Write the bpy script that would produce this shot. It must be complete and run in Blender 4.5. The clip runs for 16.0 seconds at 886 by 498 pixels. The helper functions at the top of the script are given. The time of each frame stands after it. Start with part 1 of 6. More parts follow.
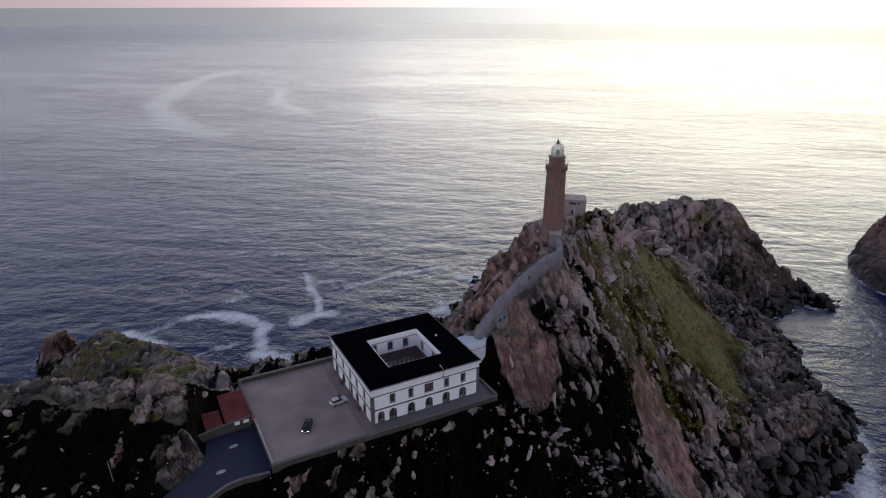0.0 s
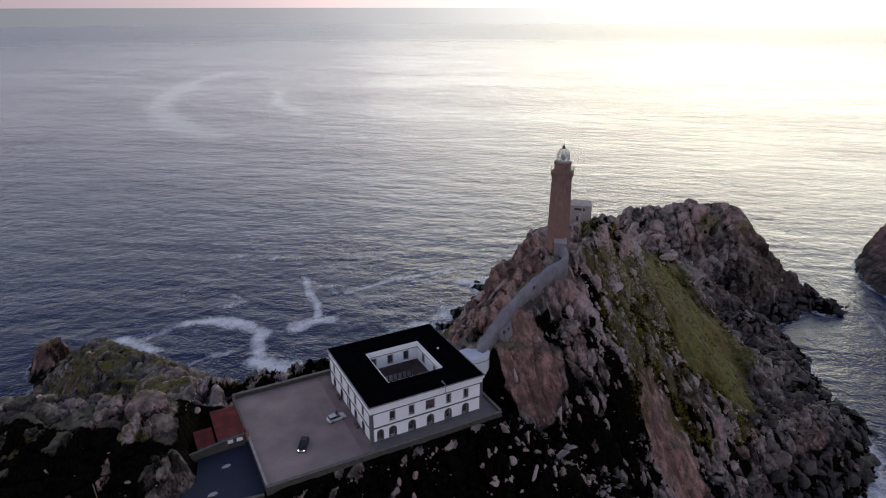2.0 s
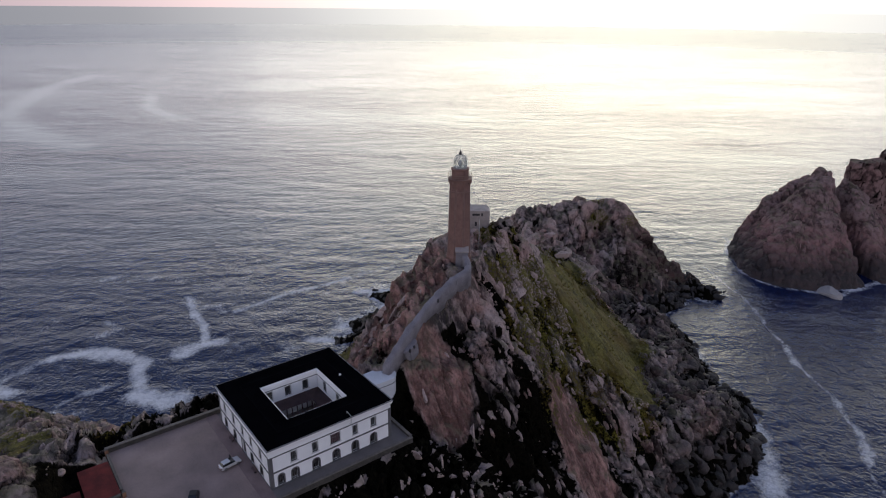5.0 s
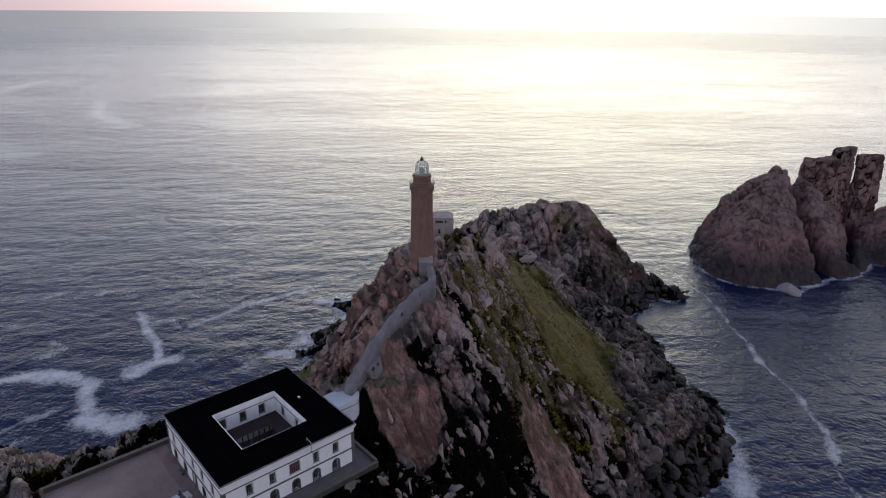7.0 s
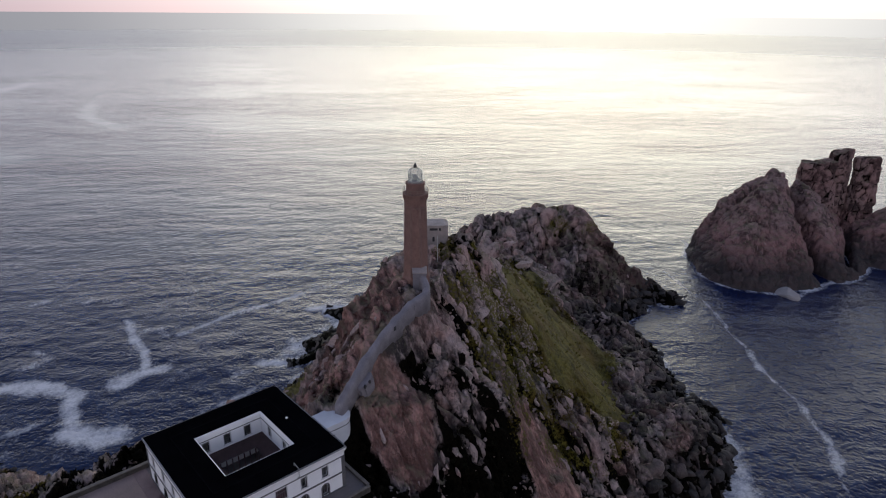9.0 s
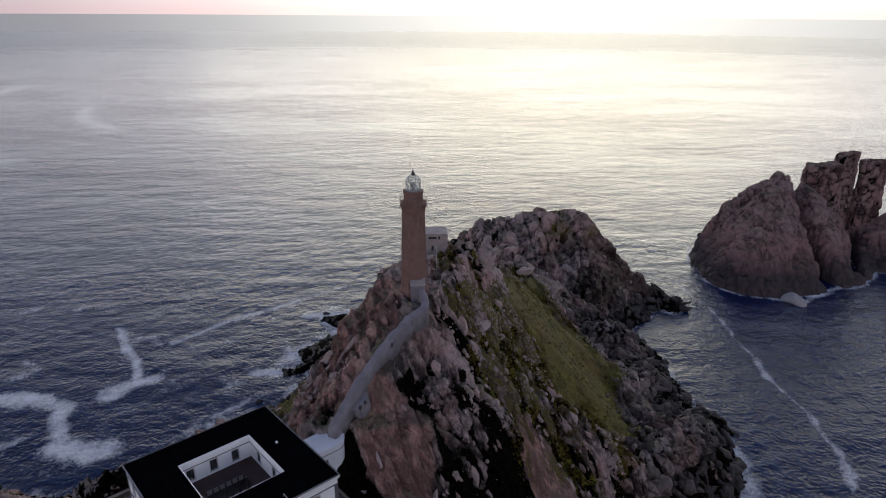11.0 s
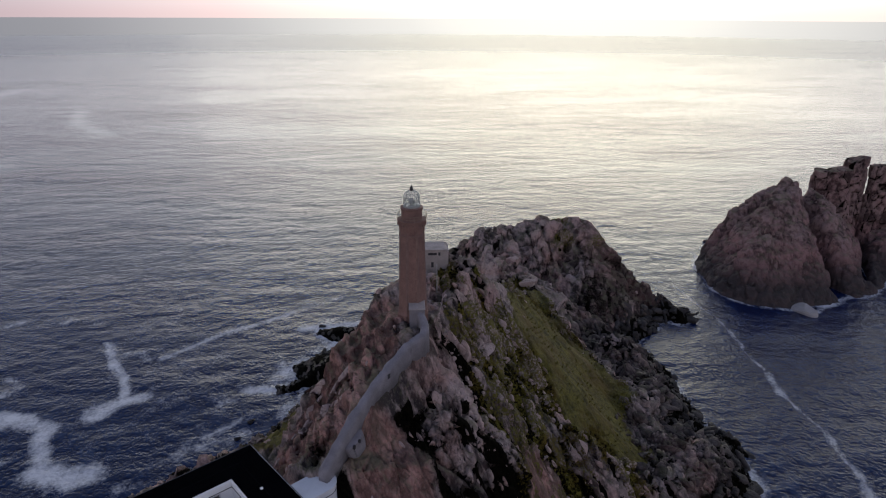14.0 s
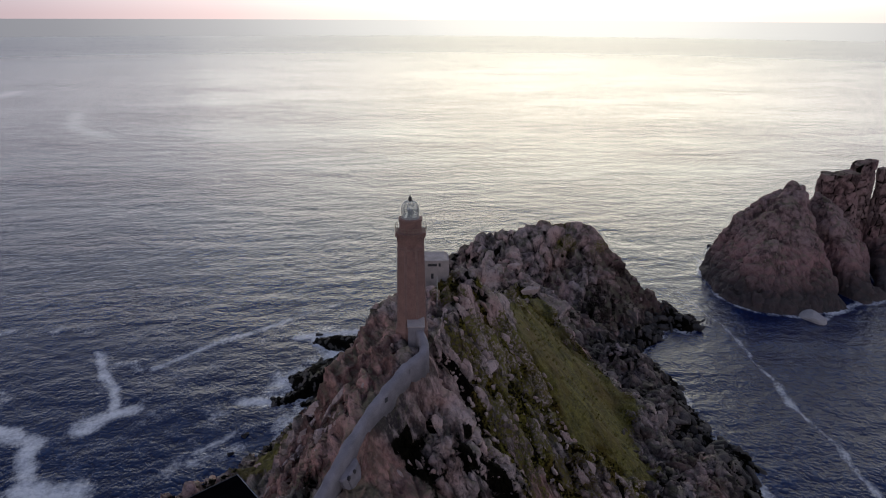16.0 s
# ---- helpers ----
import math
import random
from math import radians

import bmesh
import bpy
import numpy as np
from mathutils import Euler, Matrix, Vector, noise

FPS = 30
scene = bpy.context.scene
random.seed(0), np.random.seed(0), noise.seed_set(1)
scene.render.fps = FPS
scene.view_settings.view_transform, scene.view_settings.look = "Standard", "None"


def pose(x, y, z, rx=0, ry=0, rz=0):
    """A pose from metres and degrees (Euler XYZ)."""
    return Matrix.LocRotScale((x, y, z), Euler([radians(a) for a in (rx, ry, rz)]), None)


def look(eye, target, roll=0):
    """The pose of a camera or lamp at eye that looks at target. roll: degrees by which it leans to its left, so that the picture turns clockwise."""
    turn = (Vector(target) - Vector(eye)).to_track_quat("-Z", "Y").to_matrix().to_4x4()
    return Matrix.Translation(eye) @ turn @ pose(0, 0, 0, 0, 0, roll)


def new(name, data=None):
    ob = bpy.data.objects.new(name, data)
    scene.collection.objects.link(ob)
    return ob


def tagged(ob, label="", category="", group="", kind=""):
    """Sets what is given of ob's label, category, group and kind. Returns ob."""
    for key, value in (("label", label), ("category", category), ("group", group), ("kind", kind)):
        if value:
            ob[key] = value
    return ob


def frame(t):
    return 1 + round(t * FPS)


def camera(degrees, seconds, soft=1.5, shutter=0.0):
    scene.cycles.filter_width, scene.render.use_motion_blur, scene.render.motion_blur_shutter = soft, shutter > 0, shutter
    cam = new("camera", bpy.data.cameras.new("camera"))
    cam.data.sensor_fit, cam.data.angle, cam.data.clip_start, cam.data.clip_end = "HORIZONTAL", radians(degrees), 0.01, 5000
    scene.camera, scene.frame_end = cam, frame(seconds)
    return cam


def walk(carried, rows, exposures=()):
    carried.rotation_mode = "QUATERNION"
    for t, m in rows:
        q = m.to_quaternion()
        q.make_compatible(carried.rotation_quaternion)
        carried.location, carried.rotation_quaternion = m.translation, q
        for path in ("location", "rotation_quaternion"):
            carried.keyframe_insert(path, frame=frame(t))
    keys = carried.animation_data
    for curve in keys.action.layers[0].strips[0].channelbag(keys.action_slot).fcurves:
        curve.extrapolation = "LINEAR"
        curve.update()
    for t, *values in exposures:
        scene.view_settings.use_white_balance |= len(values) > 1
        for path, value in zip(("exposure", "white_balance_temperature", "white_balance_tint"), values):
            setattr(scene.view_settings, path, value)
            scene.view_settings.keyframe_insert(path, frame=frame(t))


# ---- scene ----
import itertools

cam = camera(69.84, 16.0, 1.1)
PATH = [
    (0, (-36.29, -99.12, 136.99), (7.09, -16.58, 100.86), -0.01),
    (0.5, (-35.66, -97.77, 137.38), (7.68, -15.31, 101.02), 0.07),
    (1, (-35.03, -96.51, 137.43), (8.29, -14.05, 101.05), 0.09),
    (1.5, (-34.55, -95.53, 137.23), (8.76, -12.98, 101.05), -0.04),
    (2, (-33.95, -94.03, 136.99), (9.36, -11.44, 100.91), 0.00),
    (2.5, (-33.30, -92.79, 137.16), (10.96, -10.74, 100.98), 0.06),
    (3, (-32.66, -91.46, 136.86), (13.39, -10.33, 100.84), 0.03),
    (3.5, (-32.25, -90.12, 136.80), (15.70, -10.09, 100.82), 0.13),
    (4, (-31.57, -88.86, 136.56), (19.24, -10.52, 100.75), 0.10),
    (4.5, (-31.03, -87.45, 136.73), (23.35, -11.58, 100.86), 0.38),
    (5, (-30.34, -86.07, 136.78), (26.99, -12.40, 100.90), 0.58),
    (5.5, (-29.43, -84.74, 136.64), (29.92, -12.64, 100.85), 0.64),
    (6, (-28.38, -83.46, 136.40), (32.26, -12.39, 100.75), 0.61),
    (6.5, (-27.31, -82.25, 136.16), (34.13, -11.78, 100.66), 0.55),
    (7, (-26.30, -81.08, 136.02), (35.60, -10.96, 100.64), 0.50),
    (7.5, (-25.36, -80.11, 135.90), (37.10, -10.44, 100.63), 0.45),
    (8, (-24.43, -78.80, 135.88), (38.18, -9.23, 100.67), 0.46),
    (8.5, (-23.43, -77.72, 135.87), (39.17, -8.13, 100.68), 0.50),
    (9, (-22.40, -76.52, 135.89), (40.23, -6.96, 100.69), 0.50),
    (9.5, (-21.34, -75.34, 135.87), (41.31, -5.78, 100.69), 0.50),
    (10, (-20.21, -74.09, 135.80), (42.46, -4.54, 100.66), 0.48),
    (10.5, (-19.06, -72.80, 135.71), (43.66, -3.26, 100.63), 0.46),
    (11, (-17.90, -71.49, 135.64), (44.85, -1.95, 100.62), 0.42),
    (11.5, (-16.78, -70.18, 135.60), (46.00, -0.64, 100.65), 0.39),
    (12, (-15.56, -68.75, 135.57), (47.25, 0.80, 100.67), 0.38),
    (12.5, (-14.60, -67.58, 135.57), (48.24, 1.97, 100.75), 0.35),
    (13, (-13.52, -66.24, 135.64), (49.36, 3.31, 100.86), 0.32),
    (13.5, (-12.42, -64.82, 135.63), (50.54, 4.67, 100.88), 0.35),
    (14, (-11.22, -63.42, 135.51), (51.76, 6.09, 100.86), 0.31),
    (14.5, (-9.99, -61.95, 135.35), (53.01, 7.57, 100.75), 0.32),
    (15, (-8.77, -60.53, 135.31), (54.25, 9.01, 100.78), 0.25),
    (15.5, (-7.54, -59.05, 135.08), (55.54, 10.47, 100.62), 0.28),
    (16, (-6.39, -57.68, 135.19), (56.72, 11.80, 100.71), 0.29),
]
walk(cam, [(t, look(eye, target, roll)) for t, eye, target, roll in PATH], [(0.0, 1.06), (4.5, 1.0), (8.0, 0.96), (11.5, 0.86), (16.0, 0.79)])

# ---- world, sun and exposure ----
SUN_TURN, SUN_UP = 53.0, 11.0      # degrees clockwise from +y, and above the horizon
world = bpy.data.worlds.new("sky")
scene.world = world
world.use_nodes = True
wn = world.node_tree
sky = wn.nodes.new("ShaderNodeTexSky")
sky.sky_type = "NISHITA"
sky.sun_disc = False
sky.sun_elevation = radians(SUN_UP)
sky.sun_rotation = radians(SUN_TURN)
sky.altitude = 50
sky.air_density, sky.dust_density, sky.ozone_density = 1.0, 4.0, 2.0
hue = wn.nodes.new("ShaderNodeHueSaturation")
hue.inputs["Saturation"].default_value, hue.inputs["Value"].default_value = 0.6, 0.005
wn.links.new(sky.outputs[0], hue.inputs["Color"])
# a thin veil of evening cloud: paler low down, brightest in the west round the hidden sun
def sky_ramp(fac, *stops):
    r = wn.nodes.new("ShaderNodeValToRGB")
    while len(r.color_ramp.elements) < len(stops):
        r.color_ramp.elements.new(0.5)
    for spot, (place, color) in zip(r.color_ramp.elements, stops):
        spot.position, spot.color = place, (*color, 1)
    r.color_ramp.interpolation = "B_SPLINE"
    wn.links.new(fac, r.inputs[0])
    return r.outputs[0]


def sky_vector(op, a, b):
    n = wn.nodes.new("ShaderNodeVectorMath")
    n.operation = op
    for sock, v in zip(n.inputs, (a, b)):
        if isinstance(v, tuple):
            sock.default_value = v
        else:
            wn.links.new(v, sock)
    return n


tc, sepd = wn.nodes.new("ShaderNodeTexCoord"), wn.nodes.new("ShaderNodeSeparateXYZ")
wn.links.new(tc.outputs["Generated"], sepd.inputs[0])
toward = (math.sin(radians(SUN_TURN)), math.cos(radians(SUN_TURN)), 0.17)
facing = sky_vector("DOT_PRODUCT", tc.outputs["Generated"], toward).outputs["Value"]
half = wn.nodes.new("ShaderNodeMapRange")
half.inputs["From Min"].default_value = -1.0
wn.links.new(facing, half.inputs["Value"])
veil = sky_ramp(sepd.outputs[2], (0.0, (0.33, 0.245, 0.252)), (0.04, (0.37, 0.345, 0.37)), (0.12, (0.62, 0.62, 0.64)), (0.25, (0.39, 0.405, 0.45)), (0.42, (0.185, 0.210, 0.278)), (0.62, (0.094, 0.122, 0.205)), (1.0, (0.078, 0.106, 0.190)))
glow = sky_ramp(half.outputs[0], (0.0, (0.31, 0.296, 0.300)), (0.45, (0.31, 0.303, 0.306)), (0.66, (0.20, 0.206, 0.220)), (0.77, (0.180, 0.188, 0.204)), (0.87, (0.285, 0.285, 0.296)), (0.94, (0.45, 0.446, 0.425)), (0.98, (0.62, 0.606, 0.52)), (1.0, (0.76, 0.732, 0.57)))
west = sky_vector("MULTIPLY", glow, (3.75, 3.75, 3.75)).outputs[0]
# beyond the sheet of water, hazy sea and its sunward glare are painted into the background up to the true horizon, a
# third of a degree down
above = wn.nodes.new("ShaderNodeMath")
above.operation = "GREATER_THAN"
above.inputs[1].default_value = -0.0058
wn.links.new(sepd.outputs[2], above.inputs[0])
far_sea = sky_ramp(half.outputs[0], (0.60, (0.092, 0.098, 0.114)), (0.75, (0.120, 0.126, 0.144)), (0.88, (0.172, 0.174, 0.194)), (0.94, (0.30, 0.297, 0.305)), (0.985, (0.50, 0.495, 0.475)), (1.0, (0.56, 0.555, 0.52)))
sky_or_sea = wn.nodes.new("ShaderNodeMix")
sky_or_sea.data_type = "RGBA"
wn.links.new(above.outputs[0], sky_or_sea.inputs[0])
wn.links.new(far_sea, sky_or_sea.inputs[6])
wn.links.new(sky_vector("MULTIPLY", veil, west).outputs[0], sky_or_sea.inputs[7])
cloud = sky_or_sea.outputs[2]
total = sky_vector("ADD", hue.outputs[0], cloud).outputs[0]
wn.links.new(total, wn.nodes["Background"].inputs[0])
wn.nodes["Background"].inputs[1].default_value = 1.0
sun = new("sun", bpy.data.lights.new("sun", "SUN"))
sun.data.energy, sun.data.angle, sun.data.color = 0.14, radians(64), (1.0, 0.92, 0.78)
sun.matrix_world = look((0, 0, 0), (-math.sin(radians(SUN_TURN)) * math.cos(radians(SUN_UP)),
                                    -math.cos(radians(SUN_TURN)) * math.cos(radians(SUN_UP)), -math.sin(radians(SUN_UP))))

# ---- materials ----


def material(name, color, rough=0.8, metal=0.0, mottle=0.25, scale=1.5, bump=0.3, grain=18.0, spec=0.5):
    """Colour that varies at two scales, with fine relief."""
    m = bpy.data.materials.new(name)
    m.use_nodes = True
    nt = m.node_tree
    b = nt.nodes["Principled BSDF"]
    b.inputs["Roughness"].default_value, b.inputs["Metallic"].default_value = rough, metal
    b.inputs["Specular IOR Level"].default_value = spec
    co = nt.nodes.new("ShaderNodeTexCoord")
    n1, n2 = nt.nodes.new("ShaderNodeTexNoise"), nt.nodes.new("ShaderNodeTexNoise")
    for n, sc, det in ((n1, scale, 5), (n2, grain, 3)):
        n.inputs["Scale"].default_value, n.inputs["Detail"].default_value = sc, det
        nt.links.new(co.outputs["Object"], n.inputs["Vector"])
    add = nt.nodes.new("ShaderNodeMath")
    add.operation = "ADD"
    nt.links.new(n1.outputs["Fac"], add.inputs[0])
    nt.links.new(n2.outputs["Fac"], add.inputs[1])
    ramp = nt.nodes.new("ShaderNodeMapRange")
    for k, v in zip(("From Min", "From Max", "To Min", "To Max"), (0.6, 1.4, 1 - mottle, 1 + mottle)):
        ramp.inputs[k].default_value = v
    nt.links.new(add.outputs[0], ramp.inputs["Value"])
    mix = nt.nodes.new("ShaderNodeVectorMath")
    mix.operation = "SCALE"
    mix.inputs[0].default_value = color
    nt.links.new(ramp.outputs[0], mix.inputs["Scale"])
    nt.links.new(mix.outputs[0], b.inputs["Base Color"])
    if bump:
        bp = nt.nodes.new("ShaderNodeBump")
        bp.inputs["Strength"].default_value, bp.inputs["Distance"].default_value = bump, 0.05
        nt.links.new(add.outputs[0], bp.inputs["Height"])
        nt.links.new(bp.outputs[0], b.inputs["Normal"])
    return m


def noise_node(nt, vec, scale, detail=4, rough=0.55):
    n = nt.nodes.new("ShaderNodeTexNoise")
    n.inputs["Scale"].default_value, n.inputs["Detail"].default_value, n.inputs["Roughness"].default_value = scale, detail, rough
    if vec is not None:
        nt.links.new(vec, n.inputs["Vector"])
    return n.outputs["Fac"]


def ramp_node(nt, fac, lo, hi, a=0.0, b=1.0):
    r = nt.nodes.new("ShaderNodeMapRange")
    for k, v in zip(("From Min", "From Max", "To Min", "To Max"), (lo, hi, a, b)):
        r.inputs[k].default_value = v
    nt.links.new(fac, r.inputs["Value"])
    return r.outputs[0]


def math_node(nt, op, a, b):
    n = nt.nodes.new("ShaderNodeMath")
    n.operation = op
    for i, v in enumerate((a, b)):
        if isinstance(v, (int, float)):
            n.inputs[i].default_value = v
        else:
            nt.links.new(v, n.inputs[i])
    return n.outputs[0]


def mix_color(nt, fac, a, b):
    n = nt.nodes.new("ShaderNodeMix")
    n.data_type = "RGBA"
    for sock, v in ((n.inputs[0], fac), (n.inputs[6], a), (n.inputs[7], b)):
        if isinstance(v, (int, float)):
            sock.default_value = v
        elif isinstance(v, tuple):
            sock.default_value = (*v, 1)
        else:
            nt.links.new(v, sock)
    return n.outputs[2]


def rock_material(name, reddish=0.0, wetness=0.0, shade=1.0, loose=False, purple=0.0):
    """Granite with lichen; the cover attribute brings grass (red), heath and painted crevice shade (green), pink stone
    (blue).
    """
    m = bpy.data.materials.new(name)
    m.use_nodes = True
    nt = m.node_tree
    b = nt.nodes["Principled BSDF"]
    b.inputs["Specular IOR Level"].default_value = 0.25
    geo = nt.nodes.new("ShaderNodeNewGeometry")
    pos = geo.outputs["Position"]
    att = nt.nodes.new("ShaderNodeAttribute")
    att.attribute_name = "cover"
    sep = nt.nodes.new("ShaderNodeSeparateColor")
    nt.links.new(att.outputs["Color"], sep.inputs[0])
    mp = nt.nodes.new("ShaderNodeMapping")
    mp.inputs["Rotation"].default_value = (radians(20), 0, radians(30))
    mp.inputs["Scale"].default_value = (1.0, 0.55, 0.6)
    nt.links.new(pos, mp.inputs[0])
    along = mp.outputs[0]
    big, mid, fine, speck = noise_node(nt, pos, 0.06, 5), noise_node(nt, along, 0.55, 6, 0.6), noise_node(nt, along, 2.6, 5), noise_node(nt, pos, 9.0, 3)
    info = nt.nodes.new("ShaderNodeObjectInfo")
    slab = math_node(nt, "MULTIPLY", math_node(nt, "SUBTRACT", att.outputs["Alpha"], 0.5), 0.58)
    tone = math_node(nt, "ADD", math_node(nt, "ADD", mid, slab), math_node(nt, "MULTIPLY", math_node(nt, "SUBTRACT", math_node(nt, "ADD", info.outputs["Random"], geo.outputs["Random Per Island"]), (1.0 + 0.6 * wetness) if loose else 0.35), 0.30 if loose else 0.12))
    warp = nt.nodes.new("ShaderNodeVectorMath")
    warp.operation = "MULTIPLY_ADD"
    wcol = nt.nodes.new("ShaderNodeTexNoise")
    wcol.inputs["Scale"].default_value, wcol.inputs["Detail"].default_value = 0.35, 4
    nt.links.new(pos, wcol.inputs["Vector"])
    nt.links.new(wcol.outputs["Color"], warp.inputs[0])
    warp.inputs[1].default_value = (2.4, 2.4, 2.4)
    nt.links.new(along, warp.inputs[2])

    def joints(scale, width):
        v = nt.nodes.new("ShaderNodeTexVoronoi")
        v.feature = "DISTANCE_TO_EDGE"
        v.inputs["Scale"].default_value = scale
        nt.links.new(warp.outputs[0], v.inputs["Vector"])
        return ramp_node(nt, v.outputs["Distance"], 0.0, width)
    j1, j2 = joints(0.42, 0.07), joints(1.3, 0.09)
    joint = math_node(nt, "MULTIPLY", j1, ramp_node(nt, j2, 0, 1, 0.75, 1.0))
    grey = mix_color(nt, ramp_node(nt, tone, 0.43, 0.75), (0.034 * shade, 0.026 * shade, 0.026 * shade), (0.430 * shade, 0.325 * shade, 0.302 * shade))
    pinkc = mix_color(nt, ramp_node(nt, tone, 0.40, 0.68), (0.130 * shade, 0.066 * shade, (0.056 + 0.014 * purple) * shade), (0.43 * shade, 0.235 * shade, (0.198 + 0.045 * purple) * shade))
    pfac = math_node(nt, "MAXIMUM", sep.outputs[2], ramp_node(nt, big, 0.50, 0.64, reddish, 0.55 + reddish * 0.45))
    rock = mix_color(nt, pfac, grey, pinkc)
    rock = mix_color(nt, ramp_node(nt, fine, 0.54, 0.68, 0.0, 0.30), rock, (0.25, 0.215, 0.185))
    rock = mix_color(nt, ramp_node(nt, fine, 0.34, 0.44, 0.45, 0.0), rock, (0.036, 0.032, 0.030))
    rock = mix_color(nt, math_node(nt, "MULTIPLY", ramp_node(nt, joint, 0.0, 1.0, 0.28, 0.0), ramp_node(nt, noise_node(nt, pos, 0.3, 3), 0.46, 0.58)), rock, (0.014, 0.013, 0.010))
    # olive lichen and moss on what lies flat
    sn = nt.nodes.new("ShaderNodeSeparateXYZ")
    nt.links.new(geo.outputs["Normal"], sn.inputs[0])
    moss = math_node(nt, "MULTIPLY", ramp_node(nt, sn.outputs[2], 0.50, 0.88), ramp_node(nt, noise_node(nt, pos, 0.16, 5, 0.65), 0.38, 0.60, 0.0, 0.62 if not loose else 0.35))
    rock = mix_color(nt, moss, rock, (0.165, 0.150, 0.085))
    # black band of wet rock and sea lichen by the water
    sx = nt.nodes.new("ShaderNodeSeparateXYZ")
    nt.links.new(pos, sx.inputs[0])
    wet = ramp_node(nt, math_node(nt, "SUBTRACT", sx.outputs[2], math_node(nt, "MULTIPLY", mid, 9.0)), -3.5 + 9.0 * wetness, 0.5 + 22.0 * wetness, 0.85, 0.0)
    rock = mix_color(nt, wet, rock, (0.03, 0.028, 0.028))
    # near-black serves real heath and the shade painted into cracks and gaps
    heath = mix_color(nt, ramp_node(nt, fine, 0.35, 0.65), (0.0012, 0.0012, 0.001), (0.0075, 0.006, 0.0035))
    heath_shade = ramp_node(nt, math_node(nt, "ADD", sep.outputs[1], math_node(nt, "MULTIPLY", math_node(nt, "SUBTRACT", fine, 0.5), 0.7)), 0.38, 0.62)
    col = mix_color(nt, heath_shade, rock, heath)
    turf, tuft = noise_node(nt, pos, 0.25, 5), noise_node(nt, pos, 1.6, 5)
    grass = mix_color(nt, ramp_node(nt, math_node(nt, "ADD", math_node(nt, "MULTIPLY", turf, 0.5), math_node(nt, "MULTIPLY", tuft, 0.5)), 0.38, 0.62), (0.030, 0.026, 0.007), (0.160, 0.136, 0.026))
    grass = mix_color(nt, ramp_node(nt, noise_node(nt, pos, 0.07, 5, 0.65), 0.44, 0.62, 0.0, 0.75), grass, (0.105, 0.068, 0.020))
    grass = mix_color(nt, ramp_node(nt, speck, 0.5, 0.75, 0.0, 0.25), grass, (0.035, 0.036, 0.012))
    gfac = ramp_node(nt, math_node(nt, "ADD", sep.outputs[0], math_node(nt, "MULTIPLY", math_node(nt, "SUBTRACT", tuft, 0.5), 1.1)), 0.4, 0.6)
    col = mix_color(nt, gfac, col, grass)
    nt.links.new(ramp_node(nt, heath_shade, 0.0, 1.0, 0.25, 0.02), b.inputs["Specular IOR Level"])
    nt.links.new(col, b.inputs["Base Color"])
    nt.links.new(ramp_node(nt, wet, 0.0, 0.8, 0.85, 0.65), b.inputs["Roughness"])
    # relief: grain, and steep joints
    relief = math_node(nt, "ADD", math_node(nt, "MULTIPLY", mid, 0.7), math_node(nt, "ADD", math_node(nt, "MULTIPLY", fine, 0.35), math_node(nt, "ADD", math_node(nt, "MULTIPLY", joint, 0.5), math_node(nt, "MULTIPLY", tuft, 0.5))))
    relief = math_node(nt, "MULTIPLY", relief, ramp_node(nt, gfac, 0.0, 1.0, 1.0, 0.25))
    relief = math_node(nt, "ADD", relief, math_node(nt, "MULTIPLY", math_node(nt, "MULTIPLY", speck, gfac), 0.5))
    bp = nt.nodes.new("ShaderNodeBump")
    bp.inputs["Strength"].default_value, bp.inputs["Distance"].default_value = 0.75, 0.55
    nt.links.new(relief, bp.inputs["Height"])
    nt.links.new(bp.outputs[0], b.inputs["Normal"])
    return m


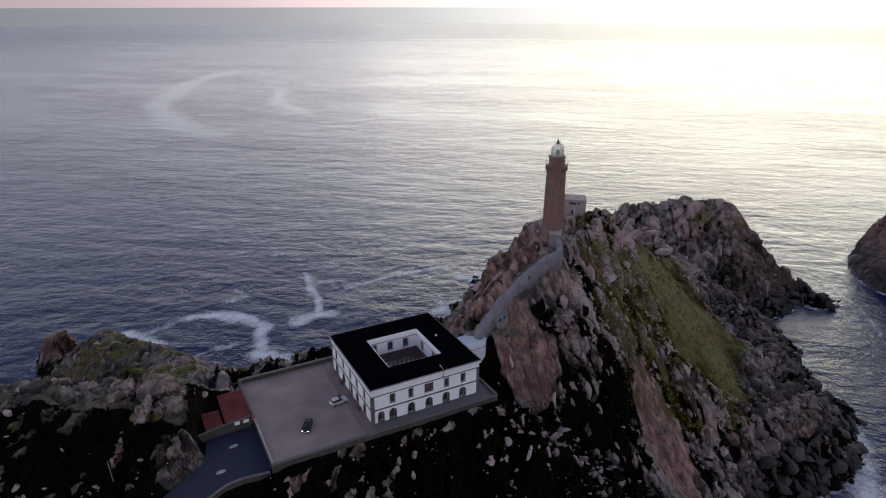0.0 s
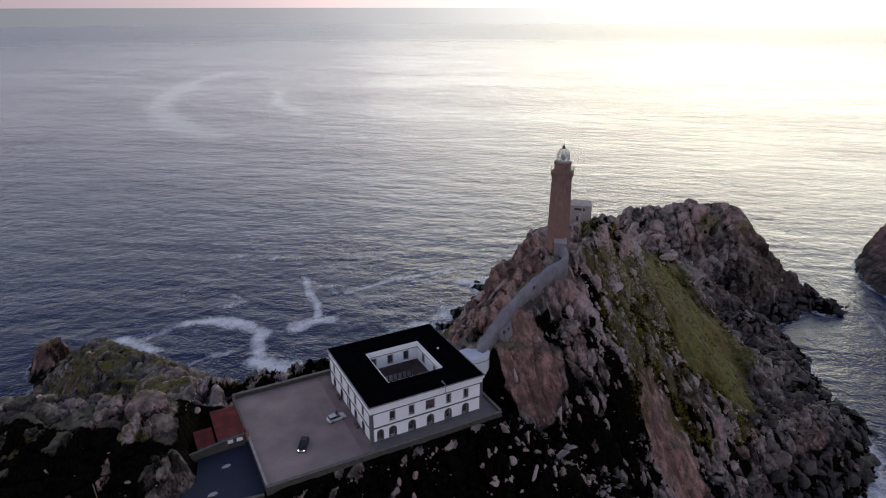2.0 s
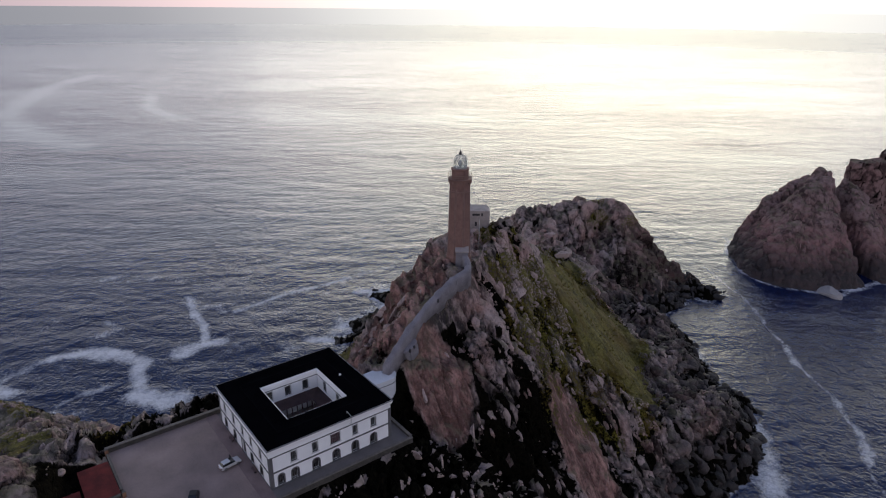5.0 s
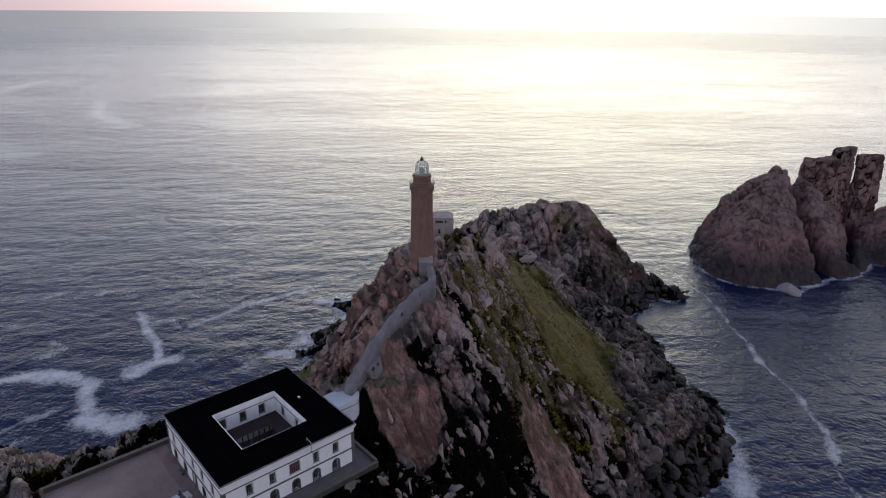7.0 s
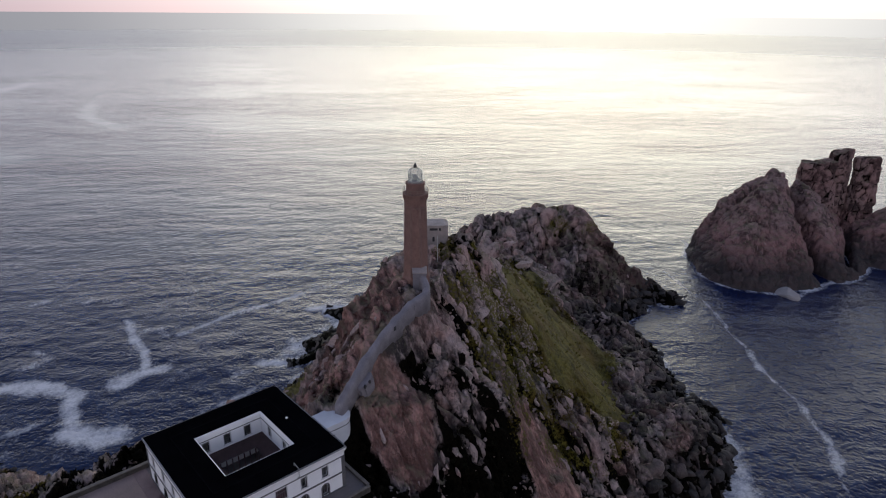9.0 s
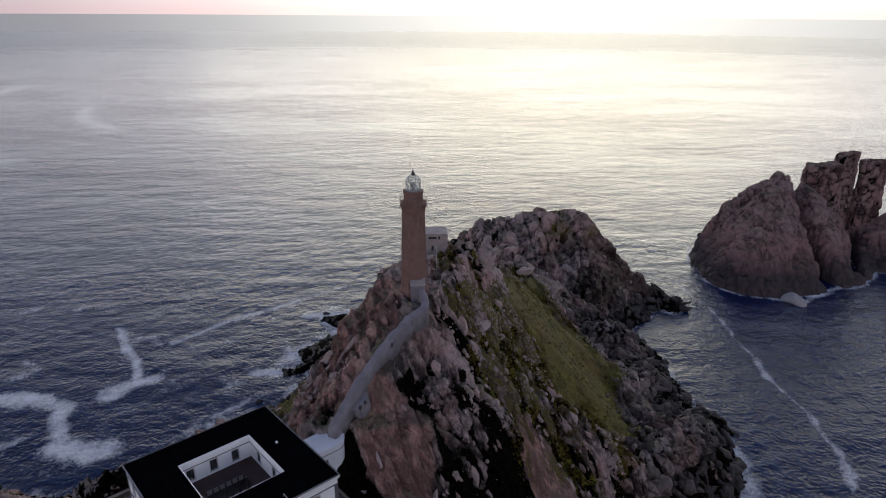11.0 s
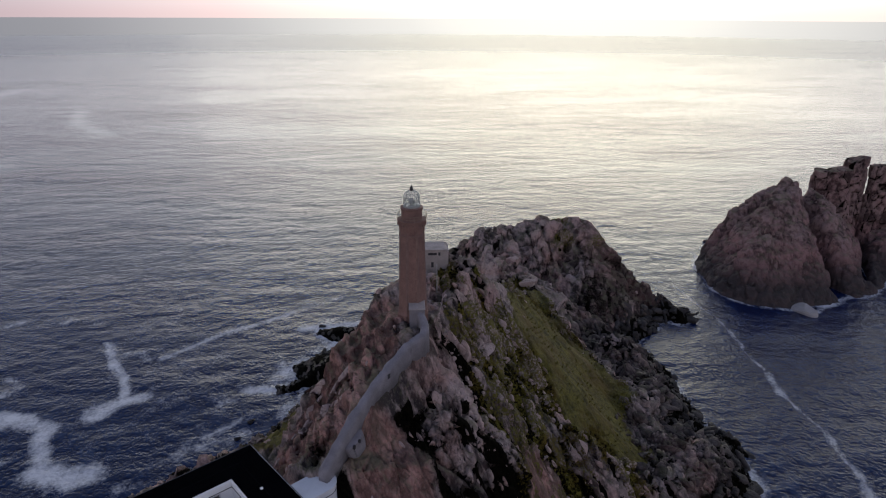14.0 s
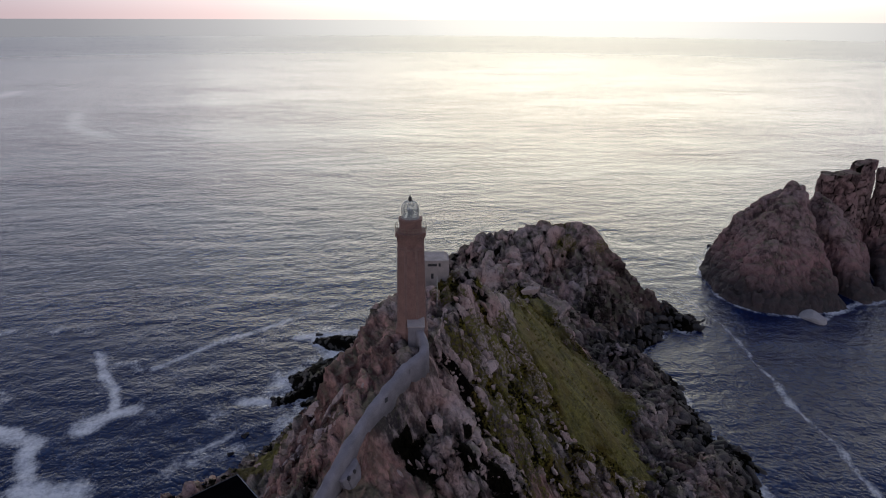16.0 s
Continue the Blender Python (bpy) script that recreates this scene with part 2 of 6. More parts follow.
def sea_material():
    m = bpy.data.materials.new("sea_water")
    m.use_nodes = True
    nt = m.node_tree
    b = nt.nodes["Principled BSDF"]
    geo = nt.nodes.new("ShaderNodeNewGeometry")
    pos = geo.outputs["Position"]
    att = nt.nodes.new("ShaderNodeAttribute")
    att.attribute_name = "foam"

    def waves(turn, sx, sy, scale, detail):
        mp = nt.nodes.new("ShaderNodeMapping")
        mp.vector_type = "TEXTURE"
        mp.inputs["Rotation"].default_value = (0, 0, radians(turn))
        mp.inputs["Scale"].default_value = (sx, sy, 1)
        nt.links.new(pos, mp.inputs[0])
        return noise_node(nt, mp.outputs[0], scale, detail, 0.45)
    swell = waves(-40, 1.6, 1.0, 0.035, 4)
    chop = waves(-25, 1.15, 1.0, 0.20, 5)
    rip = waves(-60, 1.1, 1.0, 0.75, 4)
    rollers = waves(-38, 3.0, 1.0, 0.075, 3)
    lanes = ramp_node(nt, waves(-36, 3.2, 1.0, 0.0075, 5), 0.36, 0.62, 0.55, 1.25)
    lanes = math_node(nt, "MULTIPLY", lanes, ramp_node(nt, waves(-44, 2.6, 1.0, 0.024, 4), 0.36, 0.62, 0.72, 1.2))
    height = math_node(nt, "ADD", math_node(nt, "ADD", math_node(nt, "MULTIPLY", swell, 1.3), math_node(nt, "MULTIPLY", rollers, 0.95)), math_node(nt, "ADD", math_node(nt, "MULTIPLY", chop, 0.70), math_node(nt, "MULTIPLY", rip, 0.34)))
    bp = nt.nodes.new("ShaderNodeBump")
    bp.inputs["Strength"].default_value, bp.inputs["Distance"].default_value = 1.0, 1.0
    slick = nt.nodes.new("ShaderNodeAttribute")
    slick.attribute_name = "slick"
    still = ramp_node(nt, slick.outputs["Fac"], 0.0, 0.8, 1.0, 0.25)
    nt.links.new(height, bp.inputs["Height"])
    nt.links.new(math_node(nt, "MULTIPLY", still, lanes), bp.inputs["Strength"])
    nt.links.new(bp.outputs[0], b.inputs["Normal"])
    lace = math_node(nt, "ADD", math_node(nt, "MULTIPLY", noise_node(nt, pos, 0.12, 7, 0.75), 0.65), math_node(nt, "MULTIPLY", noise_node(nt, pos, 0.9, 4, 0.7), 0.35))
    thin = math_node(nt, "SUBTRACT", math_node(nt, "ADD", ramp_node(nt, lace, 0.36, 0.64), math_node(nt, "MULTIPLY", att.outputs["Fac"], 1.4)), 1.0)
    ffac = ramp_node(nt, thin, 0.0, 0.95, 0.0, 0.86)
    stir = ramp_node(nt, math_node(nt, "ADD", math_node(nt, "MULTIPLY", chop, 0.45), math_node(nt, "MULTIPLY", rip, 0.55)), 0.40, 0.62)
    deep = mix_color(nt, math_node(nt, "MULTIPLY", stir, ramp_node(nt, noise_node(nt, pos, 0.010, 3), 0.3, 0.7, 0.4, 1.0)), (0.0005, 0.0036, 0.032), (0.0045, 0.026, 0.092))
    col = mix_color(nt, ffac, deep, (0.80, 0.79, 0.80))
    nt.links.new(col, b.inputs["Base Color"])
    # waves too small to tell apart far out make the water rougher there
    far = nt.nodes.new("ShaderNodeVectorMath")
    far.operation = "LENGTH"
    nt.links.new(pos, far.inputs[0])
    calm = ramp_node(nt, far.outputs["Value"], 250, 3000, 0.12, 0.30)
    nt.links.new(math_node(nt, "MAXIMUM", calm, math_node(nt, "MULTIPLY", ffac, 0.8)), b.inputs["Roughness"])
    b.inputs["IOR"].default_value = 1.33
    return m


def glass_material():
    m = bpy.data.materials.new("window_glass")
    m.use_nodes = True
    b = m.node_tree.nodes["Principled BSDF"]
    b.inputs["Base Color"].default_value = (0.9, 0.93, 0.95, 1)
    b.inputs["Roughness"].default_value = 0.03
    b.inputs["Transmission Weight"].default_value = 1.0
    b.inputs["IOR"].default_value = 1.03
    return m


M_ROCK = rock_material("granite")
M_SHORE = rock_material("shore_granite", 0.0, 0.60, 0.50, True)
M_LOOSE = rock_material("loose_granite", 0.0, 0.0, 1.0, True)
M_ISLET = rock_material("red_granite", 0.45, 0.62, 0.68, purple=0.6)
M_SEA = sea_material()
M_GLASS = glass_material()
M_WHITE = material("white_render", (0.80, 0.79, 0.80), 0.85, mottle=0.10, scale=0.35, bump=0.15)
M_STONE = material("grey_dressed_stone", (0.095, 0.09, 0.095), 0.8, mottle=0.3, scale=1.2)
M_POST = material("rust_stained_stone", (0.22, 0.11, 0.065), 0.85, mottle=0.4)
M_SURROUND = material("pale_rendered_surround", (0.56, 0.55, 0.56), 0.85, mottle=0.2, scale=0.8)
M_SLATE = material("dark_slate", (0.0045, 0.0045, 0.006), 0.8, mottle=0.45, scale=0.25, grain=6, spec=0.0)
M_TILE = material("red_brown_tiles", (0.10, 0.062, 0.060), 0.75, mottle=0.35, scale=0.8)
M_RED = material("red_painted_roof", (0.22, 0.024, 0.022), 0.7, mottle=0.75, scale=0.5)
M_TOWER = material("brown_red_granite_blocks", (0.188, 0.103, 0.084), 0.8, mottle=0.4, scale=0.6, grain=5)
M_CONCRETE = material("pale_concrete", (0.185, 0.168, 0.184), 0.85, mottle=0.45, scale=0.5)
M_HUT = material("weathered_grey_render", (0.31, 0.262, 0.248), 0.85, mottle=0.35, scale=0.5)
M_CAGE = material("tarnished_lantern_metal", (0.34, 0.34, 0.32), 0.5, 0.3, mottle=0.2, bump=0)
M_PALE = material("whitewashed_concrete", (0.60, 0.60, 0.63), 0.85, mottle=0.15, scale=0.4)
M_YARD = material("worn_sand_paving", (0.25, 0.186, 0.168), 0.9, mottle=0.42, scale=0.16, bump=0.1, grain=7)
M_TERRACE = material("grey_terrace_slabs", (0.135, 0.118, 0.115), 0.85, mottle=0.2, scale=0.5)
M_PAVE = material("reddish_grey_paving", (0.19, 0.135, 0.130), 0.9, mottle=0.35, scale=0.35, bump=0.1, grain=5)
M_ROAD = material("asphalt", (0.009, 0.013, 0.032), 0.85, mottle=0.25, scale=0.3, grain=8)
M_WALL = material("rubble_masonry", (0.055, 0.048, 0.042), 0.9, mottle=0.5, scale=1.1, bump=0.8, grain=4)
M_KERB = material("pale_kerb_stone", (0.13, 0.112, 0.098), 0.9, mottle=0.5)
M_FRAME = material("dark_window_frame", (0.025, 0.022, 0.025), 0.6, mottle=0.1, bump=0)
M_PANE_FRAME = material("dull_glazing_bars", (0.17, 0.165, 0.17), 0.6, mottle=0.1, bump=0)
M_WOOD = material("weathered_wood", (0.22, 0.17, 0.12), 0.85)
M_METAL = material("grey_metal", (0.30, 0.31, 0.32), 0.45, 0.8, mottle=0.15, bump=0)
M_WMETAL = material("weathered_white_metal", (0.48, 0.47, 0.44), 0.5, mottle=0.1, bump=0)
M_CARW = material("silver_car_paint", (0.55, 0.55, 0.57), 0.3, 0.3, mottle=0.05, bump=0)
M_CARB = material("black_car_paint", (0.006, 0.006, 0.007), 0.35, mottle=0.1, bump=0, spec=0.3)
M_TYRE = material("tyre_rubber", (0.015, 0.015, 0.015), 0.9, bump=0)
M_DARKGLASS = material("tinted_glass", (0.015, 0.017, 0.02), 0.08, mottle=0.05, bump=0)
M_LENS = material("lamp_lens", (0.36, 0.36, 0.34), 0.15, mottle=0.05, bump=0)
M_BOARD = material("white_notice_board", (0.75, 0.74, 0.74), 0.6, mottle=0.08, bump=0)
M_SHUTTER = material("wine_red_paint", (0.060, 0.018, 0.024), 0.6, mottle=0.2, bump=0)
M_INTERIOR = material("dim_plaster", (0.25, 0.24, 0.23), 0.9)

M_PINKGREY = material("pinkish_grey_granite", (0.190, 0.112, 0.094), 0.8, mottle=0.3, scale=0.8, grain=5)
M_DOME = material("weathered_lantern_roof", (0.46, 0.47, 0.44), 0.5, 0.2, mottle=0.2)
M_PALEROCK = material("bleached_granite", (0.34, 0.31, 0.30), 0.85, mottle=0.3, scale=0.4)
M_LAMP = bpy.data.materials.new("lit_headlight")
M_LAMP.use_nodes = True
M_LAMP.node_tree.nodes["Principled BSDF"].inputs["Emission Color"].default_value = (1.0, 0.95, 0.85, 1)
M_LAMP.node_tree.nodes["Principled BSDF"].inputs["Emission Strength"].default_value = 4.0

# ---- helpers for meshes ----


def finish(name, bm, mat, smooth=False):
    me = bpy.data.meshes.new(name)
    bm.normal_update()
    bm.to_mesh(me)
    bm.free()
    me.materials.append(mat)
    if smooth:
        me.polygons.foreach_set("use_smooth", [True] * len(me.polygons))
    return me


def part(name, bm, mat, parent=None, label="", smooth=False):
    ob = new(name, finish(name, bm, mat, smooth))
    ob.parent = parent
    if label:
        tagged(ob, label)
    return ob


def empty(name, x=0.0, y=0.0, z=0.0, rz=0.0):
    ob = new(name)
    ob.matrix_world = pose(x, y, z, 0, 0, rz)
    return ob


def box(bm, x0, y0, z0, x1, y1, z1, bevel=0.0, m=None):
    vs = [bm.verts.new(p) for p in ((x0, y0, z0), (x1, y0, z0), (x1, y1, z0), (x0, y1, z0), (x0, y0, z1), (x1, y0, z1), (x1, y1, z1), (x0, y1, z1))]
    fs = [bm.faces.new([vs[i] for i in q]) for q in ((3, 2, 1, 0), (4, 5, 6, 7), (0, 1, 5, 4), (1, 2, 6, 5), (2, 3, 7, 6), (3, 0, 4, 7))]
    if bevel:
        es = list({e for f in fs for e in f.edges})
        r = bmesh.ops.bevel(bm, geom=es, offset=bevel, segments=1, affect="EDGES")
        vs = list({v for f in r["faces"] for v in f.verts})
    if m is not None:
        bmesh.ops.transform(bm, matrix=m, verts=vs)
    return bm


def boxes(*rows, bevel=0.0):
    bm = bmesh.new()
    for r in rows:
        box(bm, *r, bevel=bevel)
    return bm


def lathe(profile, sides, turn=0.0, cap=True):
    """A turned body: profile of (radius, height)."""
    bm = bmesh.new()
    rings = []
    for r, z in profile:
        rings.append([bm.verts.new((r * math.cos(turn + 2 * math.pi * i / sides), r * math.sin(turn + 2 * math.pi * i / sides), z)) for i in range(sides)])
    for a, b in zip(rings, rings[1:]):
        for i in range(sides):
            j = (i + 1) % sides
            bm.faces.new((a[i], a[j], b[j], b[i]))
    if cap:
        bm.faces.new(rings[-1])
        bm.faces.new(rings[0][::-1])
    return bm


def rod(bm, a, b, r, sides=6):
    """A round bar from a to b."""
    a, b = Vector(a), Vector(b)
    q = (b - a).to_track_quat("Z", "Y").to_matrix()
    rings = [[bm.verts.new(p + q @ Vector((r * math.cos(2 * math.pi * i / sides), r * math.sin(2 * math.pi * i / sides), 0))) for i in range(sides)] for p in (a, b)]
    for i in range(sides):
        j = (i + 1) % sides
        bm.faces.new((rings[0][i], rings[0][j], rings[1][j], rings[1][i]))
    bm.faces.new(rings[1])
    bm.faces.new(rings[0][::-1])
    return bm


def ring_sweep(x0, y0, x1, y1, profile):
    """A closed moulding round a rectangle: profile of (offset outwards, height), closed in itself."""
    bm = bmesh.new()
    loops = [[bm.verts.new(p) for p in ((x0 - o, y0 - o, z), (x1 + o, y0 - o, z), (x1 + o, y1 + o, z), (x0 - o, y1 + o, z))] for o, z in profile]
    for a, b in zip(loops, loops[1:] + loops[:1]):
        for i in range(4):
            j = (i + 1) % 4
            bm.faces.new((a[i], a[j], b[j], b[i]))
    bmesh.ops.recalc_face_normals(bm, faces=bm.faces)
    return bm


def wall_with_openings(length, z0, z1, thick, openings):
    """A wall along +x from 0, its face at y = 0 and its back at y = thick, with rectangular openings (u0, u1, z0, z1) through it."""
    us = sorted({0, length, *(v for o in openings for v in o[:2])})
    zs = sorted({z0, z1, *(v for o in openings for v in o[2:])})
    bm = bmesh.new()
    solid = {}
    for i, (a, b) in enumerate(zip(us, us[1:])):
        for j, (c, d) in enumerate(zip(zs, zs[1:])):
            u, z = (a + b) / 2, (c + d) / 2
            solid[i, j] = not any(o[0] < u < o[1] and o[2] < z < o[3] for o in openings)

    def quad(*ps):
        bm.faces.new([bm.verts.new(p) for p in ps])
    for (i, j), full in solid.items():
        if not full:
            continue
        a, b, c, d = us[i], us[i + 1], zs[j], zs[j + 1]
        quad((a, 0, c), (b, 0, c), (b, 0, d), (a, 0, d))
        quad((b, thick, c), (a, thick, c), (a, thick, d), (b, thick, d))
        if not solid.get((i - 1, j)):
            quad((a, thick, c), (a, 0, c), (a, 0, d), (a, thick, d))
        if not solid.get((i + 1, j)):
            quad((b, 0, c), (b, thick, c), (b, thick, d), (b, 0, d))
        if not solid.get((i, j - 1)):
            quad((a, thick, c), (b, thick, c), (b, 0, c), (a, 0, c))
        if not solid.get((i, j + 1)):
            quad((a, 0, d), (b, 0, d), (b, thick, d), (a, thick, d))
    bmesh.ops.remove_doubles(bm, verts=bm.verts, dist=1e-4)
    return bm


# ---- noise on arrays ----


def hashed(ix, iy, seed):
    n = (ix.astype(np.int64) * 374761393 + iy.astype(np.int64) * 668265263 + seed * 974634777) & 0xFFFFFFFF
    n = ((n ^ (n >> 13)) * 1274126177) & 0xFFFFFFFF
    n = ((n ^ (n >> 16)) * 2246822519) & 0xFFFFFFFF
    return ((n ^ (n >> 15)) & 0xFFFFFF) / float(0xFFFFFF)


def vnoise(x, y, seed):
    ix, iy = np.floor(x), np.floor(y)
    fx, fy = x - ix, y - iy
    fx, fy = fx * fx * (3 - 2 * fx), fy * fy * (3 - 2 * fy)
    a, b = hashed(ix, iy, seed), hashed(ix + 1, iy, seed)
    c, d = hashed(ix, iy + 1, seed), hashed(ix + 1, iy + 1, seed)
    return (a + (b - a) * fx) * (1 - fy) + (c + (d - c) * fx) * fy


def fbm(x, y, octaves, seed):
    out, amp, tot = 0.0, 1.0, 0.0
    for k in range(octaves):
        out = out + amp * vnoise(x * 2 ** k + 17.3 * k, y * 2 ** k - 9.1 * k, seed + k)
        tot += amp
        amp *= 0.5
    return out / tot - 0.5


def cells(x, y, seed):
    """Nearest and second nearest of scattered points: distances, a random number of the nearest and the way to it."""
    ix, iy = np.floor(x), np.floor(y)
    f1, f2 = np.full(x.shape, 9.0), np.full(x.shape, 9.0)
    rid, rx, ry = np.zeros(x.shape), np.zeros(x.shape), np.zeros(x.shape)
    for dx in (-1, 0, 1):
        for dy in (-1, 0, 1):
            cx, cy = ix + dx, iy + dy
            px, py = cx + 0.1 + 0.8 * hashed(cx, cy, seed), cy + 0.1 + 0.8 * hashed(cx, cy, seed + 1)
            d = np.hypot(px - x, py - y)
            near = d < f1
            f2 = np.where(near, f1, np.minimum(f2, d))
            rid = np.where(near, hashed(cx, cy, seed + 2), rid)
            rx, ry = np.where(near, x - px, rx), np.where(near, y - py, ry)
            f1 = np.where(near, d, f1)
    return f1, f2, rid, rx, ry


def cells_in_space(P, axes, sizes, seed):
    """Blocks of rock in space, along three axes: swelling, openness of the cracks, a number and a tilt for each block."""
    U = [(P @ np.array(a)) / d for a, d in zip(axes, sizes)]
    I = [np.floor(u) for u in U]
    f1, f2, rid, off = np.full(len(P), 9.0), np.full(len(P), 9.0), np.zeros(len(P)), np.zeros(len(P))
    for dx, dy, dz in itertools.product((-1, 0, 1), repeat=3):
        cx, cy, cz = I[0] + dx, I[1] + dy, I[2] + dz
        mixed = cz * 57 + cx
        jx, jy, jz = hashed(mixed, cy, seed), hashed(mixed, cy, seed + 1), hashed(mixed, cy, seed + 2)
        d = (cx + 0.1 + 0.8 * jx - U[0]) ** 2 + (cy + 0.1 + 0.8 * jy - U[1]) ** 2 + (cz + 0.1 + 0.8 * jz - U[2]) ** 2
        near = d < f1
        f2 = np.where(near, f1, np.minimum(f2, d))
        rid = np.where(near, hashed(mixed, cy, seed + 3), rid)
        off = np.where(near, (U[0] - cx - 0.1 - 0.8 * jx) * (1 + hashed(mixed, cy, seed + 4)), off)
        f1 = np.where(near, d, f1)
    return 0.5 - np.minimum(f1, 1.0), 1 - smooth(np.sqrt(f2) - np.sqrt(f1), 0.02, 0.13), rid, off


def smooth(a, lo, hi):
    t = np.clip((a - lo) / (hi - lo), 0, 1)
    return t * t * (3 - 2 * t)


# ---- the lie of the land: crests (x, y, height, half-width) that fall away to their left and right ----
CRESTS = {
    "tower_ridge": ([(30, 14, 66.6, 2), (42, 17.5, 73.6, 2), (57, 24, 78.6, 4), (64, 28, 77.6, 5), (80, 37, 77.6, 4), (92, 44, 76.2, 4), (103, 47, 66.9, 2)], 1.25, 1.52),
    "buttress": ([(56, 10, 66, 2), (68, 6, 53.8, 3), (76, -5, 34.8, 3), (86, -14, 21.6, 3)], 1.5, 1.9),
    "slabs": ([(36, 9, 65.8, 1), (46, 6, 63.3, 2), (56, 9, 65, 2)], 0.74, 1.52),
    "apron": ([(98, 10, 41.9, 3), (120, 2, 19.3, 5), (145, -1, 16.3, 5), (164, 3, 7, 4), (174, 3, 4, 3)], 0.31, 1.3),
    "gully": ([(150, 27, 20.7, 4), (168, 30, 15.5, 4), (186, 52, 16.8, 4), (203, 54, 3, 4)], 0.53, 0.95),
    "crag": ([(70, 40, 78.0, 3), (64.5, 38, 79.6, 2.2), (59, 35, 77.0, 2), (53.5, 32.5, 74.6, 2), (48, 31, 73.6, 2), (45, 31, 68.6, 2), (42, 31.5, 63.5, 2), (39, 32, 57.5, 2)], 1.15, 2.0),
    "hill_tail": ([(188, 172, 12, 3), (203, 157, 26, 3), (209, 147, 33, 4), (212, 139, 35, 4)], 1.2, 1.0),
    "hill": ([(178, 96, 33, 4), (191, 121, 29.5, 5), (208, 137, 33, 6), (231, 126, 38.0, 8), (240, 113, 39.5, 4.5), (244.5, 103, 28, 3), (249, 91, 16.5, 3), (254, 76, 9, 3), (257, 65, 4, 3)], 1.6, 0.75),
    "west": ([(-28, 25, 60, 1.5), (-38, 19, 66.2, 4), (-47, 24, 65.4, 5), (-58, 27, 67.4, 5), (-80, 32, 66, 8), (-130, 45, 60, 20)], 0.71, 1.25),
    "north": ([(-30, 33, 57.6, 3), (-34, 76, 41.5, 6), (-44, 92, 41.0, 5), (-50, 120, 32.5, 4), (-59, 142, 17.5, 4), (-65, 158, 7.0, 3), (-70, 176, 2.5, 5)], 0.95, 0.97),
    "pinnacle": ([(-71, 171, 13.5, 1.6), (-67, 174, 11.5, 1.6)], 2.3, 2.3),
    "back": ([(-22, 36, 56, 3), (10, 37, 54, 4), (36, 40, 50.9, 4), (44, 46, 47.5, 4)], 0.92, 0.77),
    "front": ([(-60, -6, 52, 6), (-30, -16, 52, 6), (0, -12, 51.5, 4), (28, -11, 53, 4), (50, -20, 36, 5)], 0.84, 0.81),
    "west_dome": ([(-39, 19, 66.0, 4), (-35, 11.5, 62.6, 4)], 1.1, 1.3),
    "bank": ([(-21, -4.4, 57.4, 1.0), (6, -4.7, 57.3, 1.0), (27, -5.0, 57.2, 1.0)], 0.9, 0.75),
    "skerry_far": ([(121, 163, 0.8, 1.5), (125, 157, 2.6, 2.0), (133, 149, 1.8, 1.8)], 0.9, 0.9),
    "skerry_near": ([(98, 142, 1.2, 2.4), (101, 137, 2.8, 3), (107, 132, 1.6, 2.5)], 1.0, 1.0),
    "knob": ([(-36, 6.5, 58.8, 2.5), (-32.5, 4.5, 58.4, 2.5)], 1.0, 1.0),
    "lip": ([(170, 82, 30.5, 2), (163, 58, 24.0, 2), (152, 28, 19.5, 2)], 1.3, 0.3),
    "meadow": ([(103, 47, 66, 2), (125, 61, 55.5, 3), (150, 76, 39.9, 3), (172, 88, 30.5, 4)], 1.0, 1.06),
}
ISLET = {
    "dome": ([(322, 56, 27, 3), (345, 60, 42.5, 4), (368, 61, 49.5, 5), (377, 60, 48, 3)], 1.3, 1.05),
    "shoulder": ([(340, 87.5, 20.3, 2.5), (347, 83, 31.3, 3), (356, 74, 40.5, 3), (366, 66, 45.6, 3)], 4.0, 1.7),
    "pillar_foot": ([(398, 62, 24, 5), (405, 50, 22, 6), (414, 34, 18, 6)], 2.0, 1.6),
    "skirt": ([(386, 44, 20, 5), (402, 28, 14, 5), (425, 5, 30, 8), (460, -10, 25, 10)], 0.8, 1.1),
}


def crest_height(X, Y, nodes, left, right):
    out = np.full(X.shape, -1e9)
    for (x0, y0, z0, r0), (x1, y1, z1, r1) in zip(nodes, nodes[1:]):
        dx, dy = x1 - x0, y1 - y0
        L2 = dx * dx + dy * dy
        u = np.clip(((X - x0) * dx + (Y - y0) * dy) / L2, 0, 1)
        ex, ey = X - x0 - u * dx, Y - y0 - u * dy
        d = np.hypot(ex, ey)
        side = (dx * ey - dy * ex) / (math.sqrt(L2) * np.maximum(d, 1e-6))
        fall = right + (left - right) * (side * 0.5 + 0.5)
        out = np.maximum(out, z0 + u * (z1 - z0) - fall * np.maximum(0, d - (r0 + u * (r1 - r0))))
    return out


def lie(X, Y, crests, k=0.35):
    hs = [crest_height(X, Y, *v) for v in crests.values()]
    top = np.max(hs, 0)
    return top + np.log(sum(np.exp(k * np.clip(h - top, -60, 0)) for h in hs)) / k * 0.5


